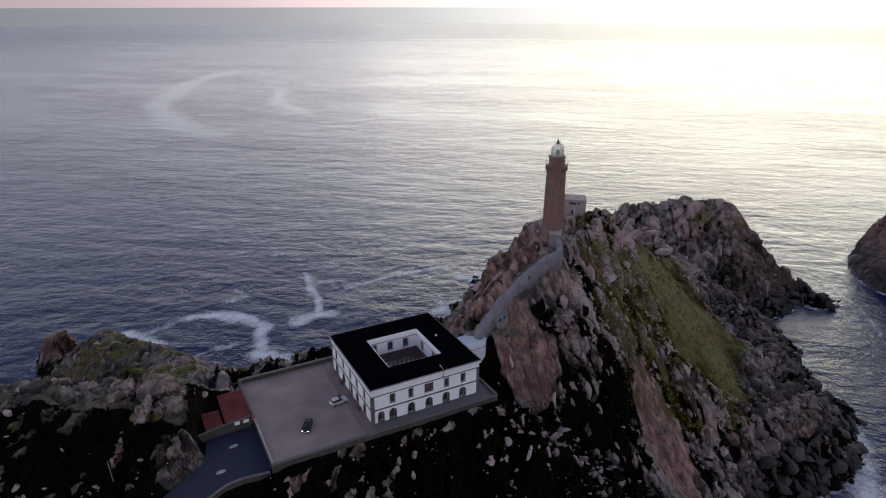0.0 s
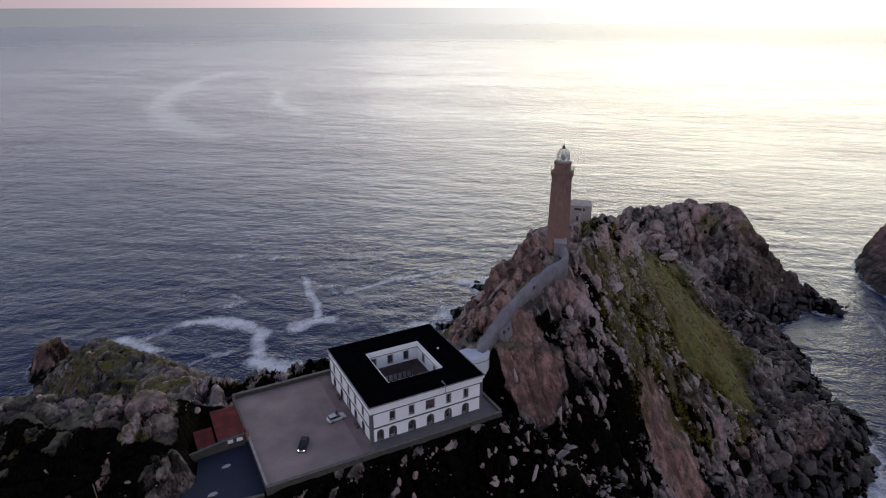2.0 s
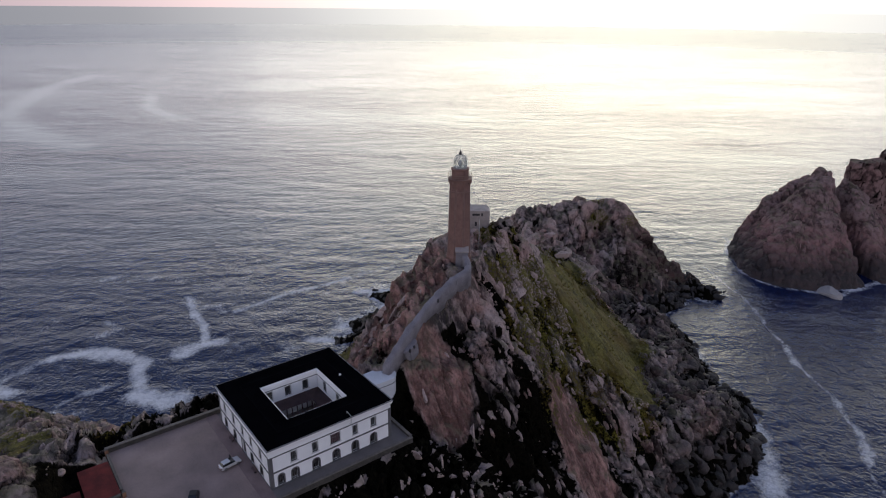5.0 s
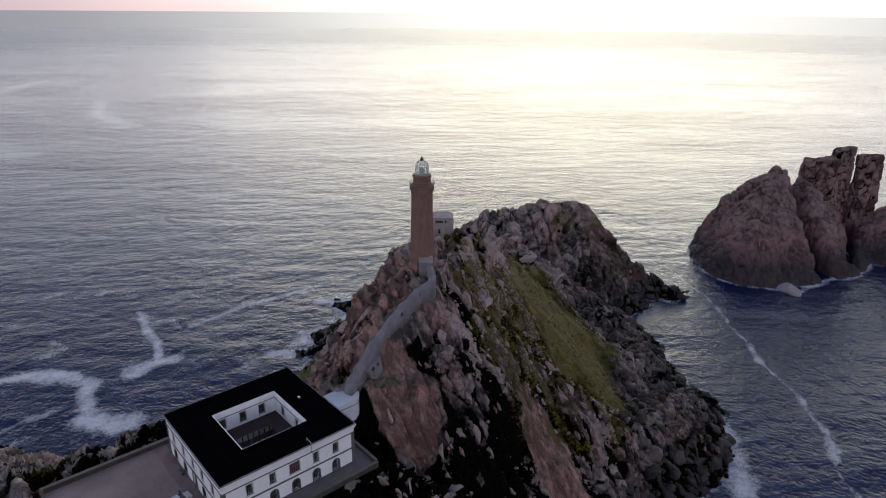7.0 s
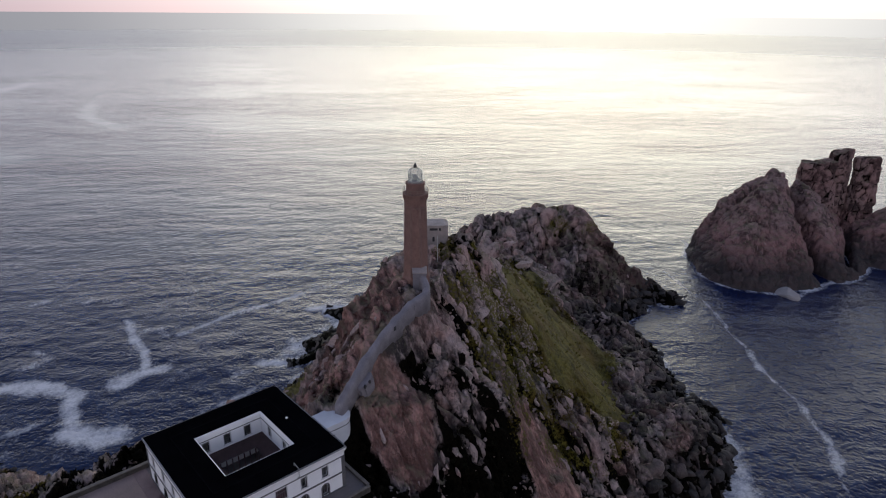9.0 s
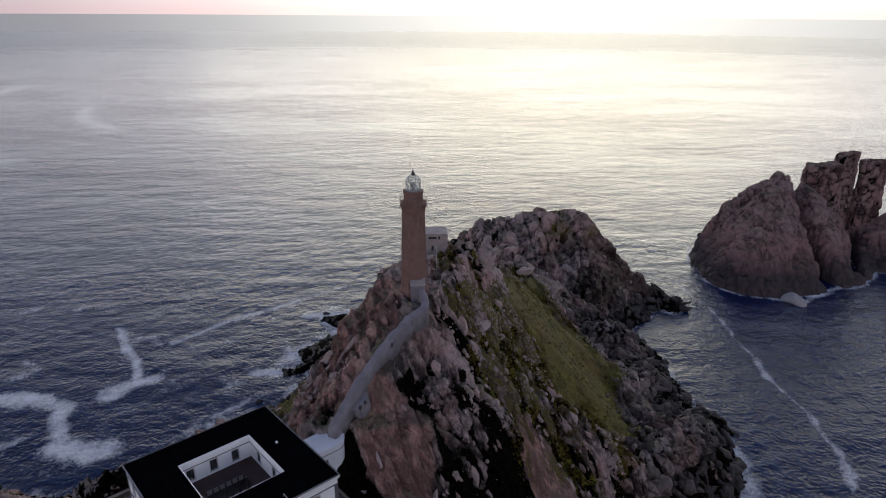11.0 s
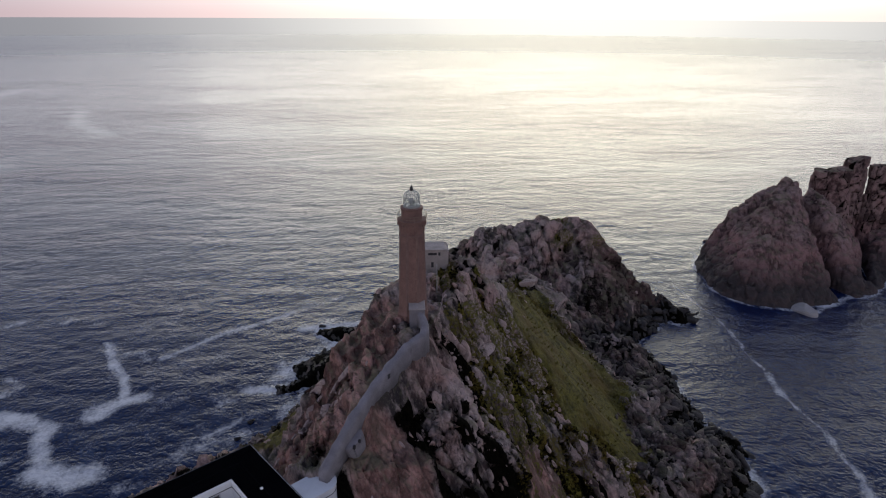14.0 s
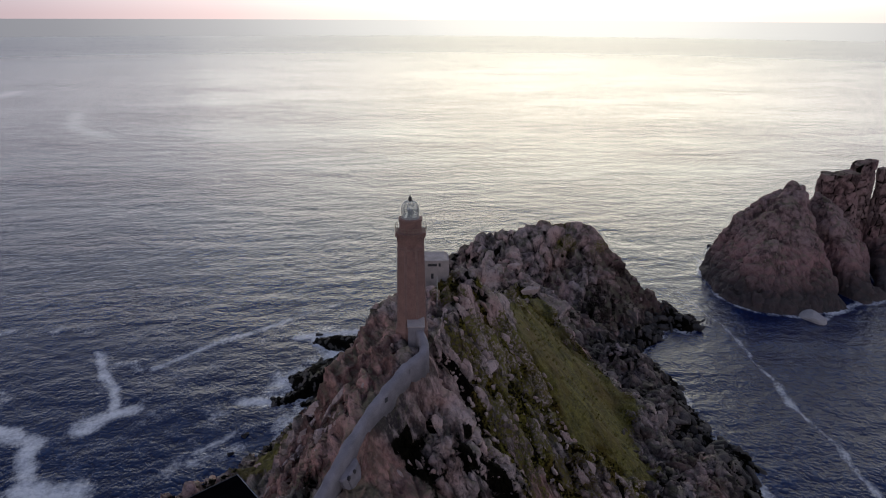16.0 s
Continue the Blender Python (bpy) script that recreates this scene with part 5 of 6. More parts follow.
def grown(pts, d):
    c = Vector((sum(p[0] for p in pts) / len(pts), sum(p[1] for p in pts) / len(pts)))
    return [tuple(Vector(p) + (Vector(p) - c).normalized() * d) for p in pts]


part("wall", prism(outline, -3.0, 6.2), M_PALE, annex)
part("roof_slab", prism(grown(outline, 0.12), 6.2, 6.45), M_PALE, annex)
part("moulding", prism(grown(outline, 0.06), 5.2, 5.32), M_STONE, annex, "grey line round the wall")
part("window", boxes((2.4, 0.0, 3.4, 3.0, 0.10, 4.3)), M_FRAME, annex)

# ---- covered concrete passage up the rock to the tower ----


def sweep(path, profile):
    """A body of constant section along a path; profile of (across, up), closed."""
    bm = bmesh.new()
    rings = []
    for k, p in enumerate(path):
        a, b = Vector(path[max(k - 1, 0)]), Vector(path[min(k + 1, len(path) - 1)])
        t = (b - a)
        t.z = 0
        t.normalize()
        n = Vector((-t.y, t.x, 0))
        rings.append([bm.verts.new(Vector(p) + n * u + Vector((0, 0, v))) for u, v in profile])
    for a, b in zip(rings, rings[1:]):
        for k in range(len(profile)):
            j = (k + 1) % len(profile)
            bm.faces.new((a[k], a[j], b[j], b[k]))
    bm.faces.new(rings[0])
    bm.faces.new(rings[-1][::-1])
    bmesh.ops.recalc_face_normals(bm, faces=bm.faces)
    return bm


def finer(path, n):
    """More points along a path, rounded at its bends."""
    out = []
    P = [Vector(p) for p in path]
    for k in range(len(P) - 1):
        p0, p1, p2, p3 = P[max(k - 1, 0)], P[k], P[k + 1], P[min(k + 2, len(P) - 1)]
        for s in range(n):
            t = s / n
            out.append(0.5 * ((2 * p1) + (p2 - p0) * t + (2 * p0 - 5 * p1 + 4 * p2 - p3) * t * t + (3 * p1 - p0 - 3 * p2 + p3) * t ** 3))
    return [tuple(v) for v in out] + [tuple(P[-1])]


passage = empty("covered_passage", *PASSAGE[0])
tagged(passage, "long covered passage of pale concrete climbing the rock", "passage")
vault = [(-0.80, -5.0), (-0.79, -0.80), (-0.72, -0.36), (-0.51, -0.08), (-0.20, 0.05), (0.20, 0.05), (0.51, -0.08), (0.72, -0.36), (0.79, -0.80), (0.80, -5.0)]
local = [tuple(Vector(p) - Vector(PASSAGE[0])) for p in finer(PASSAGE, 6)]
bm = sweep(local, vault)
swell_rnd = random.Random(11)
puffs = [(swell_rnd.uniform(0.86, 1.18), swell_rnd.uniform(-0.22, 0.20)) for _ in local]
for k, v in enumerate(bm.verts):
    ring = k // len(vault)
    mid_ = Vector(local[ring])
    wide, lift = puffs[ring]
    off = v.co - mid_
    v.co = mid_ + Vector((off.x * wide, off.y * wide, off.z + lift))
part("vault", bm, M_CONCRETE, passage, smooth=True)
# a lean-to bay swells out of its lower flank, with two dark openings
bm = prism([(-1.5, -0.9), (-0.6, -1.35), (0.7, -1.4), (1.5, -0.8), (1.7, 0.2), (1.3, 1.2), (-1.2, 1.2), (-1.8, 0.1)], -4.5, -0.9)
bmesh.ops.bevel(bm, geom=bm.edges[:], offset=0.55, segments=4, affect="EDGES", profile=0.55)
at = Vector((36.0, 13.2, 70.4)) - Vector(PASSAGE[0])
bmesh.ops.transform(bm, matrix=Matrix.Translation(at + Vector((0.55, -1.55, -0.1))) @ pose(0, 0, 0, 0, -20, 20) @ Matrix.Diagonal((1.35, 0.9, 1, 1)), verts=bm.verts)
bay = part("side_bay", bm, M_CONCRETE, passage, "bulging concrete side bay", smooth=True)
for u, z, w, h_ in ((-0.75, -1.6, 0.30, 0.45), (0.55, -1.25, 0.26, 0.38)):
    bm = lathe([(1.0, -0.12), (1.0, 0.12)], 12)
    bmesh.ops.transform(bm, matrix=Matrix.Translation(at + Vector((0.9 + u, -2.72 + 0.25 * u, z))) @ pose(0, 0, 0, 90, 0, 15) @ Matrix.Diagonal((w, h_, 1, 1)), verts=bm.verts)
    part("opening", bm, M_FRAME, bay, "dark opening")
for k, side in ((17, -1), (24, -1), (36, -1)):
    a, b = Vector(local[k]), Vector(local[min(k + 1, len(local) - 1)])
    t = (b - a).normalized()
    n = Vector((-t.y, t.x, 0)).normalized()
    bm = boxes((-0.35, -0.06, -0.55, 0.35, 0.06, 0.35))
    bmesh.ops.transform(bm, matrix=Matrix.Translation(a + n * side * 0.80 + Vector((0, 0, -1.05))) @ pose(0, 0, 0, 0, 0, math.degrees(math.atan2(t.y, t.x))), verts=bm.verts)
    part("window_slit", bm, M_FRAME, passage, "dark window slit")

# ---- the lighthouse ----
light = empty("lighthouse", 62.8, 27.3, 75.0)
tagged(light, "octagonal lighthouse of reddish-brown granite with a glazed lantern", "lighthouse")
TURN = radians(-106.5)


def oct_part(name, profile, mat, label="", sides=8, smooth_=False, parent=None):
    return part(name, lathe(profile, sides, TURN), mat, parent or light, label, smooth_)


shaft = oct_part("shaft", [(3.35, 0), (3.35, 4.0), (3.1, 4.3), (2.95, 5.0), (2.52, 21.3)], M_TOWER)
for k in range(8):
    a = TURN + math.pi / 4 * k
    bm = bmesh.new()
    c, s = math.cos(a), math.sin(a)
    ring = []
    for r, z in ((2.97, 4.6), (2.55, 21.3)):
        ring.append([bm.verts.new((c * (r + dr) - s * w, s * (r + dr) + c * w, z)) for dr, w in ((-0.22, -0.34), (0.04, -0.12), (0.04, 0.12), (-0.22, 0.34))])
    for q in range(4):
        bm.faces.new((ring[0][q], ring[0][(q + 1) % 4], ring[1][(q + 1) % 4], ring[1][q]))
    bmesh.ops.recalc_face_normals(bm, faces=bm.faces)
    part("corner_stone", bm, M_PINKGREY, shaft, "paler granite corner stones")
oct_part("corbel", [(2.50, 21.2), (2.62, 21.7), (2.70, 22.3), (2.86, 22.9), (2.98, 23.3), (2.98, 23.55), (2.4, 23.56)], M_TOWER, "corbelled gallery of red granite")
oct_part("drum", [(2.18, 23.4), (2.15, 25.5), (2.3, 25.7), (2.3, 25.95), (1.6, 26.0)], M_TOWER)
for k in range(16):
    a = 2 * math.pi * (k + 0.5) / 16
    bm = boxes((2.50, -0.14, 22.45, 2.84, 0.14, 22.92), bevel=0.05)
    bmesh.ops.transform(bm, matrix=pose(0, 0, 0, 0, 0, math.degrees(a)), verts=bm.verts)
    part("bracket", bm, M_PINKGREY, light, "stone bracket under the gallery")
oct_part("band_course", [(2.60, 20.35), (2.68, 20.4), (2.68, 20.65), (2.60, 20.7)], M_PINKGREY, "paler stone band below the gallery")
rail = bmesh.new()
for k in range(24):
    a = 2 * math.pi * k / 24
    rod(rail, (2.9 * math.cos(a), 2.9 * math.sin(a), 23.5), (2.9 * math.cos(a), 2.9 * math.sin(a), 24.6), 0.035, 4)
for z in (24.05, 24.6):
    for k in range(24):
        a, b = 2 * math.pi * k / 24, 2 * math.pi * (k + 1) / 24
        rod(rail, (2.9 * math.cos(a), 2.9 * math.sin(a), z), (2.9 * math.cos(b), 2.9 * math.sin(b), z), 0.03, 4)
part("gallery_railing", rail, M_WOOD, light, "rusty gallery railing")
lantern = oct_part("lantern_base", [(1.66, 25.9), (1.66, 26.35), (1.5, 26.4)], M_CAGE, "grey metal lantern base", 12)
bars = bmesh.new()
for k in range(12):
    a, b = 2 * math.pi * k / 12, 2 * math.pi * (k + 1) / 12
    p = lambda t, z, r=1.55: (r * math.cos(t), r * math.sin(t), z)
    rod(bars, p(a, 26.3), p(a, 28.0), 0.06, 4)
    rod(bars, p(a, 26.4), p(b, 28.0), 0.03, 4)
    rod(bars, p(b, 26.4), p(a, 28.0), 0.03, 4)
    rod(bars, p(a, 27.2), p(b, 27.2), 0.03, 4)
    rod(bars, p(a, 28.0), p(b, 28.0), 0.06, 4)
part("lantern_bars", bars, M_CAGE, lantern, "grey lattice of lantern bars")
pane = part("lantern_glass", lathe([(1.5, 26.4), (1.5, 28.0)], 12, 0, cap=False), M_GLASS, lantern)
pane.visible_shadow = False
oct_part("optic", [(0.2, 26.0), (0.35, 26.4), (0.5, 26.9), (0.5, 27.3), (0.35, 27.6), (0.15, 27.75)], M_LENS, "glass optic inside the lantern", 16, True, lantern)
bm = bmesh.new()
ROUND = [(1.58, 28.0), (1.50, 28.3), (1.28, 28.65), (0.92, 28.95), (0.45, 29.12)]
for k in range(12):
    a, b = 2 * math.pi * k / 12, 2 * math.pi * (k + 1) / 12
    for (r0, z0), (r1, z1) in zip(ROUND, ROUND[1:]):
        rod(bm, (r0 * math.cos(a), r0 * math.sin(a), z0), (r1 * math.cos(a), r1 * math.sin(a), z1), 0.05, 4)
    for r0, z0 in ROUND[1:4]:
        rod(bm, (r0 * math.cos(a), r0 * math.sin(a), z0), (r0 * math.cos(b), r0 * math.sin(b), z0), 0.03, 4)
dome = part("dome", bm, M_DOME, light, "pale ribbed lantern dome")
oct_part("finial", [(0.30, 29.1), (0.38, 29.4), (0.30, 29.75), (0.12, 30.0), (0.03, 30.3)], M_FRAME, "dark ball finial", 10, True, dome)
part("lightning_rod", rod(bmesh.new(), (0, 0, 30.2), (0, 0, 31.4), 0.03, 5), M_METAL, dome)
for face, spots in ((-2, (6.5, 9.8, 13.1, 16.4, 19.2)),):
    a = TURN - math.pi / 8 + math.pi / 4 * face
    for z in spots:
        r = 2.95 - 0.43 * (z - 5) / 16.3
        bm = boxes((-0.02, -0.3, -0.5, 0.05, 0.3, 0.5))
        bmesh.ops.transform(bm, matrix=pose(r * math.cos(math.pi / 8) * math.cos(a), r * math.cos(math.pi / 8) * math.sin(a), z, 0, 0, math.degrees(a)), verts=bm.verts)
        part("window_slit", bm, M_FRAME, light, "narrow dark window")

# entrance block at the foot of the tower
porch = empty("entrance_block", 60.8, 23.6, 75.5, -39)
tagged(porch, "pale concrete entrance block at the foot of the tower", "porch")
bm = wall_with_openings(3.0, -2.0, 6.2, 0.3, [(0.7, 1.5, 3.6, 5.6)])
bmesh.ops.transform(bm, matrix=pose(-1.5, 1.5, 0, 0, 0, -90), verts=bm.verts)
part("side_wall", bm, M_CONCRETE, porch)
part("door", boxes((-1.28, 0.0, 3.6, -1.22, 0.8, 5.6)), M_FRAME, porch, "dark door")
part("front_wall", boxes((-1.2, -1.5, -2.0, 1.5, -1.2, 6.2)), M_CONCRETE, porch)
part("body", boxes((-1.15, -1.2, -2.0, 1.5, 2.6, 6.1)), M_CONCRETE, porch)
part("roof_slab", boxes((-1.62, -1.62, 6.2, 1.62, 2.6, 6.4), bevel=0.05), M_HUT, porch)

# ---- signal house on the crest ----
hut = empty("signal_house", 89.3, 45.5, 72.0, -39)
tagged(hut, "grey rendered signal house on the crest behind the tower", "house")
m = pose(-8.5, 0, 0)
bm = wall_with_openings(8.5, 0, 8.6, 0.35, [(3.4, 5.6, 7.1, 7.8), (6.0, 6.5, 7.0, 7.9), (4.2, 4.8, 3.9, 5.3)])
bmesh.ops.transform(bm, matrix=m, verts=bm.verts)
part("front_wall", bm, M_HUT, hut)
for u0, u1, z0, z1 in ((3.4, 5.6, 7.1, 7.8), (6.0, 6.5, 7.0, 7.9), (4.2, 4.8, 3.9, 5.3)):
    bm = boxes((u0, 0.10, z0, u1, 0.20, z1))
    bmesh.ops.transform(bm, matrix=m, verts=bm.verts)
    part("window", bm, M_FRAME, hut, "dark window opening")
part("side_wall", boxes((-0.35, 0.35, 0, 0, 6.0, 8.2)), M_HUT, hut)
part("side_wall", boxes((-8.5, 0.35, 0, -8.15, 6.0, 8.6)), M_HUT, hut)
part("back_wall", boxes((-8.15, 5.65, 0, -0.35, 6.0, 8.6)), M_HUT, hut)
bm = prism([(-8.6, 8.45), (-1.0, 8.5), (0.1, 7.9), (0.1, 8.0), (-1.0, 8.64), (-8.6, 8.6)], -6.15, 0.12)
bmesh.ops.transform(bm, matrix=pose(0, 0, 0, 90, 0, 0), verts=bm.verts)
part("roof", bm, M_HUT, hut)

mast = empty("signal_mast", 75.8, 34.6, 75.2)
tagged(mast, "thin pale signal mast on a stone block", "mast")
part("pole", rod(bmesh.new(), (0, 0, 0), (0, 0, 8.4), 0.07), M_WMETAL, mast)
part("base_block", boxes((-0.25, -0.25, -0.3, 0.25, 0.25, 0.25), bevel=0.03), M_HUT, mast)

# ---- forecourt, terrace, road and their walls ----
tagged(part("forecourt", prism([(-20.3, -2.5), (0, -2.5), (0, 27.2), (-20.3, 27.2)], YARD_Z - 0.5, YARD_Z), M_YARD), "worn sandy paved forecourt beside the house", "forecourt", kind="structure")
tagged(part("terrace", prism([(0, -2.7), (26.9, -2.7), (26.9, 7.6), (24.4, 7.6), (24.4, 0), (0, 0)], YARD_Z - 0.5, YARD_Z + 0.004), M_TERRACE), "grey paved terrace along the house front", "terrace", kind="structure")
tagged(part("terrace", prism([(0, D), (25.0, D), (25.0, 27.2), (0, 27.2)], YARD_Z - 0.5, YARD_Z + 0.004), M_TERRACE), "grey paved strip behind the house", "terrace", kind="structure")
tagged(part("pavement", prism([(-2.2, -2.5), (0, -2.5), (0, 27.2), (-2.2, 27.2)], YARD_Z - 0.4, YARD_Z + 0.06), M_PAVE), "darker paved strip along the house wall", "pavement", kind="structure")
tagged(part("road", prism(ROAD, ROAD_Z - 0.4, ROAD_Z), M_ROAD), "dark asphalt turning place and access road", "road", kind="structure")


def masonry(name, path, height, depth, thick, label, cap=True, top=None):
    """A rubble wall along a path at its top edge, with a pale coping."""
    root = empty(name, *path[0])
    loc = [tuple(Vector(p) - Vector(path[0])) for p in path]
    t = thick / 2
    part("masonry", sweep(loc, [(-t, -depth), (-t, height - 0.12), (t, height - 0.12), (t, -depth)]), M_WALL, root)
    if cap:
        part("coping", sweep(loc, [(-t - 0.05, height - 0.12), (-t - 0.05, height), (t + 0.05, height), (t + 0.05, height - 0.12)]), top or M_KERB, root)
    return tagged(root, label, "wall", kind="structure")


masonry("wall_front", [(-20.5, -2.75, YARD_Z), (0, -2.95, YARD_Z), (13, -3.05, YARD_Z), (27.15, -3.15, YARD_Z)], 0.55, 6.5, 0.5, "dark rubble retaining wall with a pale coping")
masonry("wall_east", [(27.15, -2.8, YARD_Z), (27.15, 7.4, YARD_Z)], 0.6, 6.0, 0.45, "dark rubble wall at the terrace end")
masonry("wall_back", [(-20.5, 27.5, YARD_Z), (0.0, 27.5, YARD_Z), (25.2, 27.5, YARD_Z)], 1.0, 4.0, 0.6, "dark rubble wall at the back of the forecourt")
masonry("wall_road", [(-20.25, -2.4, YARD_Z), (-20.25, 12.6, YARD_Z)], 0.45, 2.0, 0.35, "low wall with a white coping between forecourt and road", top=M_HUT)
masonry("wall_kerb", finer([(-20.9, -2.7, ROAD_Z), (-27.5, -2.3, ROAD_Z), (-33.0, -5.0, ROAD_Z), (-40.0, -7.5, ROAD_Z), (-60.0, -15.4, ROAD_Z)], 4), 0.5, 3.0, 0.4, "low curved roadside wall with a pale coping")
masonry("wall_north", [(-32.0, 12.6, ROAD_Z + 1.0), (-26.0, 13.0, ROAD_Z + 1.7), (-20.9, 13.1, ROAD_Z + 2.1)], 0.4, 3.0, 0.35, "plastered wall behind the road")
masonry("wall_gate", [(-20.4, 14.8, YARD_Z), (-20.4, 26.4, YARD_Z)], 0.7, 1.6, 0.35, "low wall beside the red roofs")
for y in (13.0, 26.4):
    p = empty("gate_post", -20.4, y, YARD_Z - 0.3)
    part("pillar", boxes((-0.3, -0.3, 0, 0.3, 0.3, 1.7)), M_POST, p)
    part("cap", lathe([(0.46, 1.7), (0.46, 1.8), (0.05, 2.05)], 4, math.pi / 4), M_KERB, p)
    tagged(p, "square rust-coloured stone gate post", "gate post", "posts by the forecourt")
stairs = empty("stone_steps", -20.9, 13.2, ROAD_Z)
for k in range(8):
    part("step", boxes((-0.2, 0.2 + 0.34 * k, -0.2, 0.75, 0.56 + 0.34 * k, 0.17 * (k + 1)), bevel=0.02), M_HUT if k % 2 else M_KERB, stairs)
tagged(stairs, "short flight of stone steps up to the forecourt", "steps")


def shed(x0, y0, x1, y1, z0, z1, label):
    s = empty("shed", (x0 + x1) / 2, (y0 + y1) / 2, z0)
    a, b, h = (x1 - x0) / 2, (y1 - y0) / 2, z1 - z0
    for r in ((-a, -b, 0, a, -b + 0.25, h), (-a, b - 0.25, 0, a, b, h), (-a, -b + 0.25, 0, -a + 0.25, b - 0.25, h), (a - 0.25, -b + 0.25, 0, a, b - 0.25, h)):
        part("wall", boxes(r), M_KERB, s)
    bm = bmesh.new()
    vs = [bm.verts.new(p) for p in ((-a - 0.2, -b - 0.2, h), (a + 0.2, -b - 0.2, h), (a + 0.2, b + 0.2, h + 0.35), (-a - 0.2, b + 0.2, h + 0.35))]
    bm.faces.new(vs)
    bmesh.ops.solidify(bm, geom=bm.faces[:], thickness=-0.14)
    part("roof", bm, M_RED, s, "red painted roof")
    return tagged(s, label, "shed", "red-roofed sheds")


shed(-25.6, 13.6, -21.0, 22.6, ROAD_Z - 0.4, 60.0, "low outbuilding with a red painted roof beside the forecourt")
shed(-29.4, 13.4, -26.4, 18.0, ROAD_Z - 0.4, 59.5, "small lower outbuilding with a red roof")
for x, w in ((-23.6, 1.0), (-21.9, 1.1)):
    b = empty("notice_board", x, 12.85, ROAD_Z + 1.3)
    part("board", boxes((-w / 2, -0.06, 0, w / 2, 0, 0.75), bevel=0.02), M_BOARD, b)
    for z in (-0.05, 0.75):
        part("rail", boxes((-w / 2 - 0.05, -0.03, z, w / 2 + 0.05, 0.0, z + 0.05)), M_METAL, b)
    tagged(b, "white notice board on the roadside wall", "sign", "notice boards")
for x, y in ((-28.8, 1.9), (-25.4, 8.2)):
    b = empty("pale_slab", x, y, ROAD_Z)
    part("slab", prism([(-0.9, -0.35), (0.2, -0.5), (0.85, -0.2), (0.7, 0.3), (0.0, 0.42), (-0.6, 0.2)], 0.0, 0.14), M_PALEROCK, b)
    tagged(b, "pale block lying beside the asphalt", "block", "pale blocks by the road")


def bench(x, y, rz):
    b = empty("bench", x, y, YARD_Z, rz)
    part("seat", boxes((-0.8, -0.22, 0.40, 0.8, 0.22, 0.47), bevel=0.01), M_TILE, b)
    part("backrest", boxes((-0.8, 0.20, 0.5, 0.8, 0.26, 0.95), bevel=0.01), M_TILE, b)
    for u in (-0.65, 0.65):
        part("leg", boxes((u - 0.05, -0.2, 0, u + 0.05, 0.2, 0.40)), M_FRAME, b)
    return tagged(b, "red-brown wooden bench against the house wall", "bench", "benches by the house")


bench(-0.55, 17.3, -90)
bench(-0.55, 6.4, -90)

# ---- parked cars ----


def car(x, y, rz, paint, label, lit=False):
    c = empty("car", x, y, YARD_Z, rz)
    tagged(c, label, "car")

    def side(pts, half, name, mat, inset=0.0, bevel=0.06):
        bm = bmesh.new()
        a = [bm.verts.new((px, -half + inset * (pz > 0.95), pz)) for px, pz in pts]
        b = [bm.verts.new((px, half - inset * (pz > 0.95), pz)) for px, pz in pts]
        bm.faces.new(a)
        bm.faces.new(b[::-1])
        for k in range(len(pts)):
            j = (k + 1) % len(pts)
            bm.faces.new((a[j], a[k], b[k], b[j]))
        bmesh.ops.recalc_face_normals(bm, faces=bm.faces)
        bmesh.ops.bevel(bm, geom=bm.edges[:], offset=bevel, segments=2, affect="EDGES")
        return part(name, bm, mat, c)
    side([(-2.1, 0.30), (-2.15, 0.75), (-1.95, 0.95), (1.0, 0.95), (2.0, 0.80), (2.15, 0.55), (2.1, 0.28)], 0.88, "body", paint)
    side([(-1.9, 0.93), (-1.55, 1.42), (-0.1, 1.47), (0.95, 0.93)], 0.80, "cabin", M_DARKGLASS, 0.14, 0.04)
    side([(-1.58, 1.40), (-1.5, 1.47), (-0.15, 1.51), (-0.05, 1.44)], 0.68, "roof", paint, 0.02, 0.02)
    for u in (-1.3, 1.3):
        for v in (-0.80, 0.80):
            bm = lathe([(0.20, -0.1), (0.32, -0.09), (0.32, 0.09), (0.20, 0.1)], 16)
            bmesh.ops.transform(bm, matrix=pose(u, v, 0.32, 90, 0, 0), verts=bm.verts)
            wheel = part("wheel", bm, M_TYRE, c)
            bm = lathe([(0.19, -0.108), (0.19, 0.108)], 12)
            bmesh.ops.transform(bm, matrix=pose(u, v, 0.32, 90, 0, 0), verts=bm.verts)
            part("rim", bm, M_METAL, wheel)
    for v in (-0.62, 0.62):
        part("headlight", boxes((2.02, v - 0.13, 0.60, 2.16, v + 0.13, 0.72), bevel=0.03), M_LAMP if lit else M_LENS, c)
        part("tail_light", boxes((-2.18, v - 0.12, 0.62, -2.06, v + 0.12, 0.82), bevel=0.02), M_RED, c)
    part("number_plate", boxes((2.12, -0.25, 0.38, 2.17, 0.25, 0.48)), M_BOARD, c)
    c.scale = (0.9, 0.88, 0.9)
    return c


parked = car(-3.4, 10.4, 8, M_CARW, "silver car parked on the forecourt with an open door")
part("open_door", boxes((0.75, 0.86, 0.35, 0.82, 1.75, 1.38), bevel=0.02), M_CARB, parked, "open door seen from its dark inner side")
car(-11.6, 5.3, 242, M_CARB, "black car with its headlights on in the forecourt", lit=True)

# ---- loose rock ----


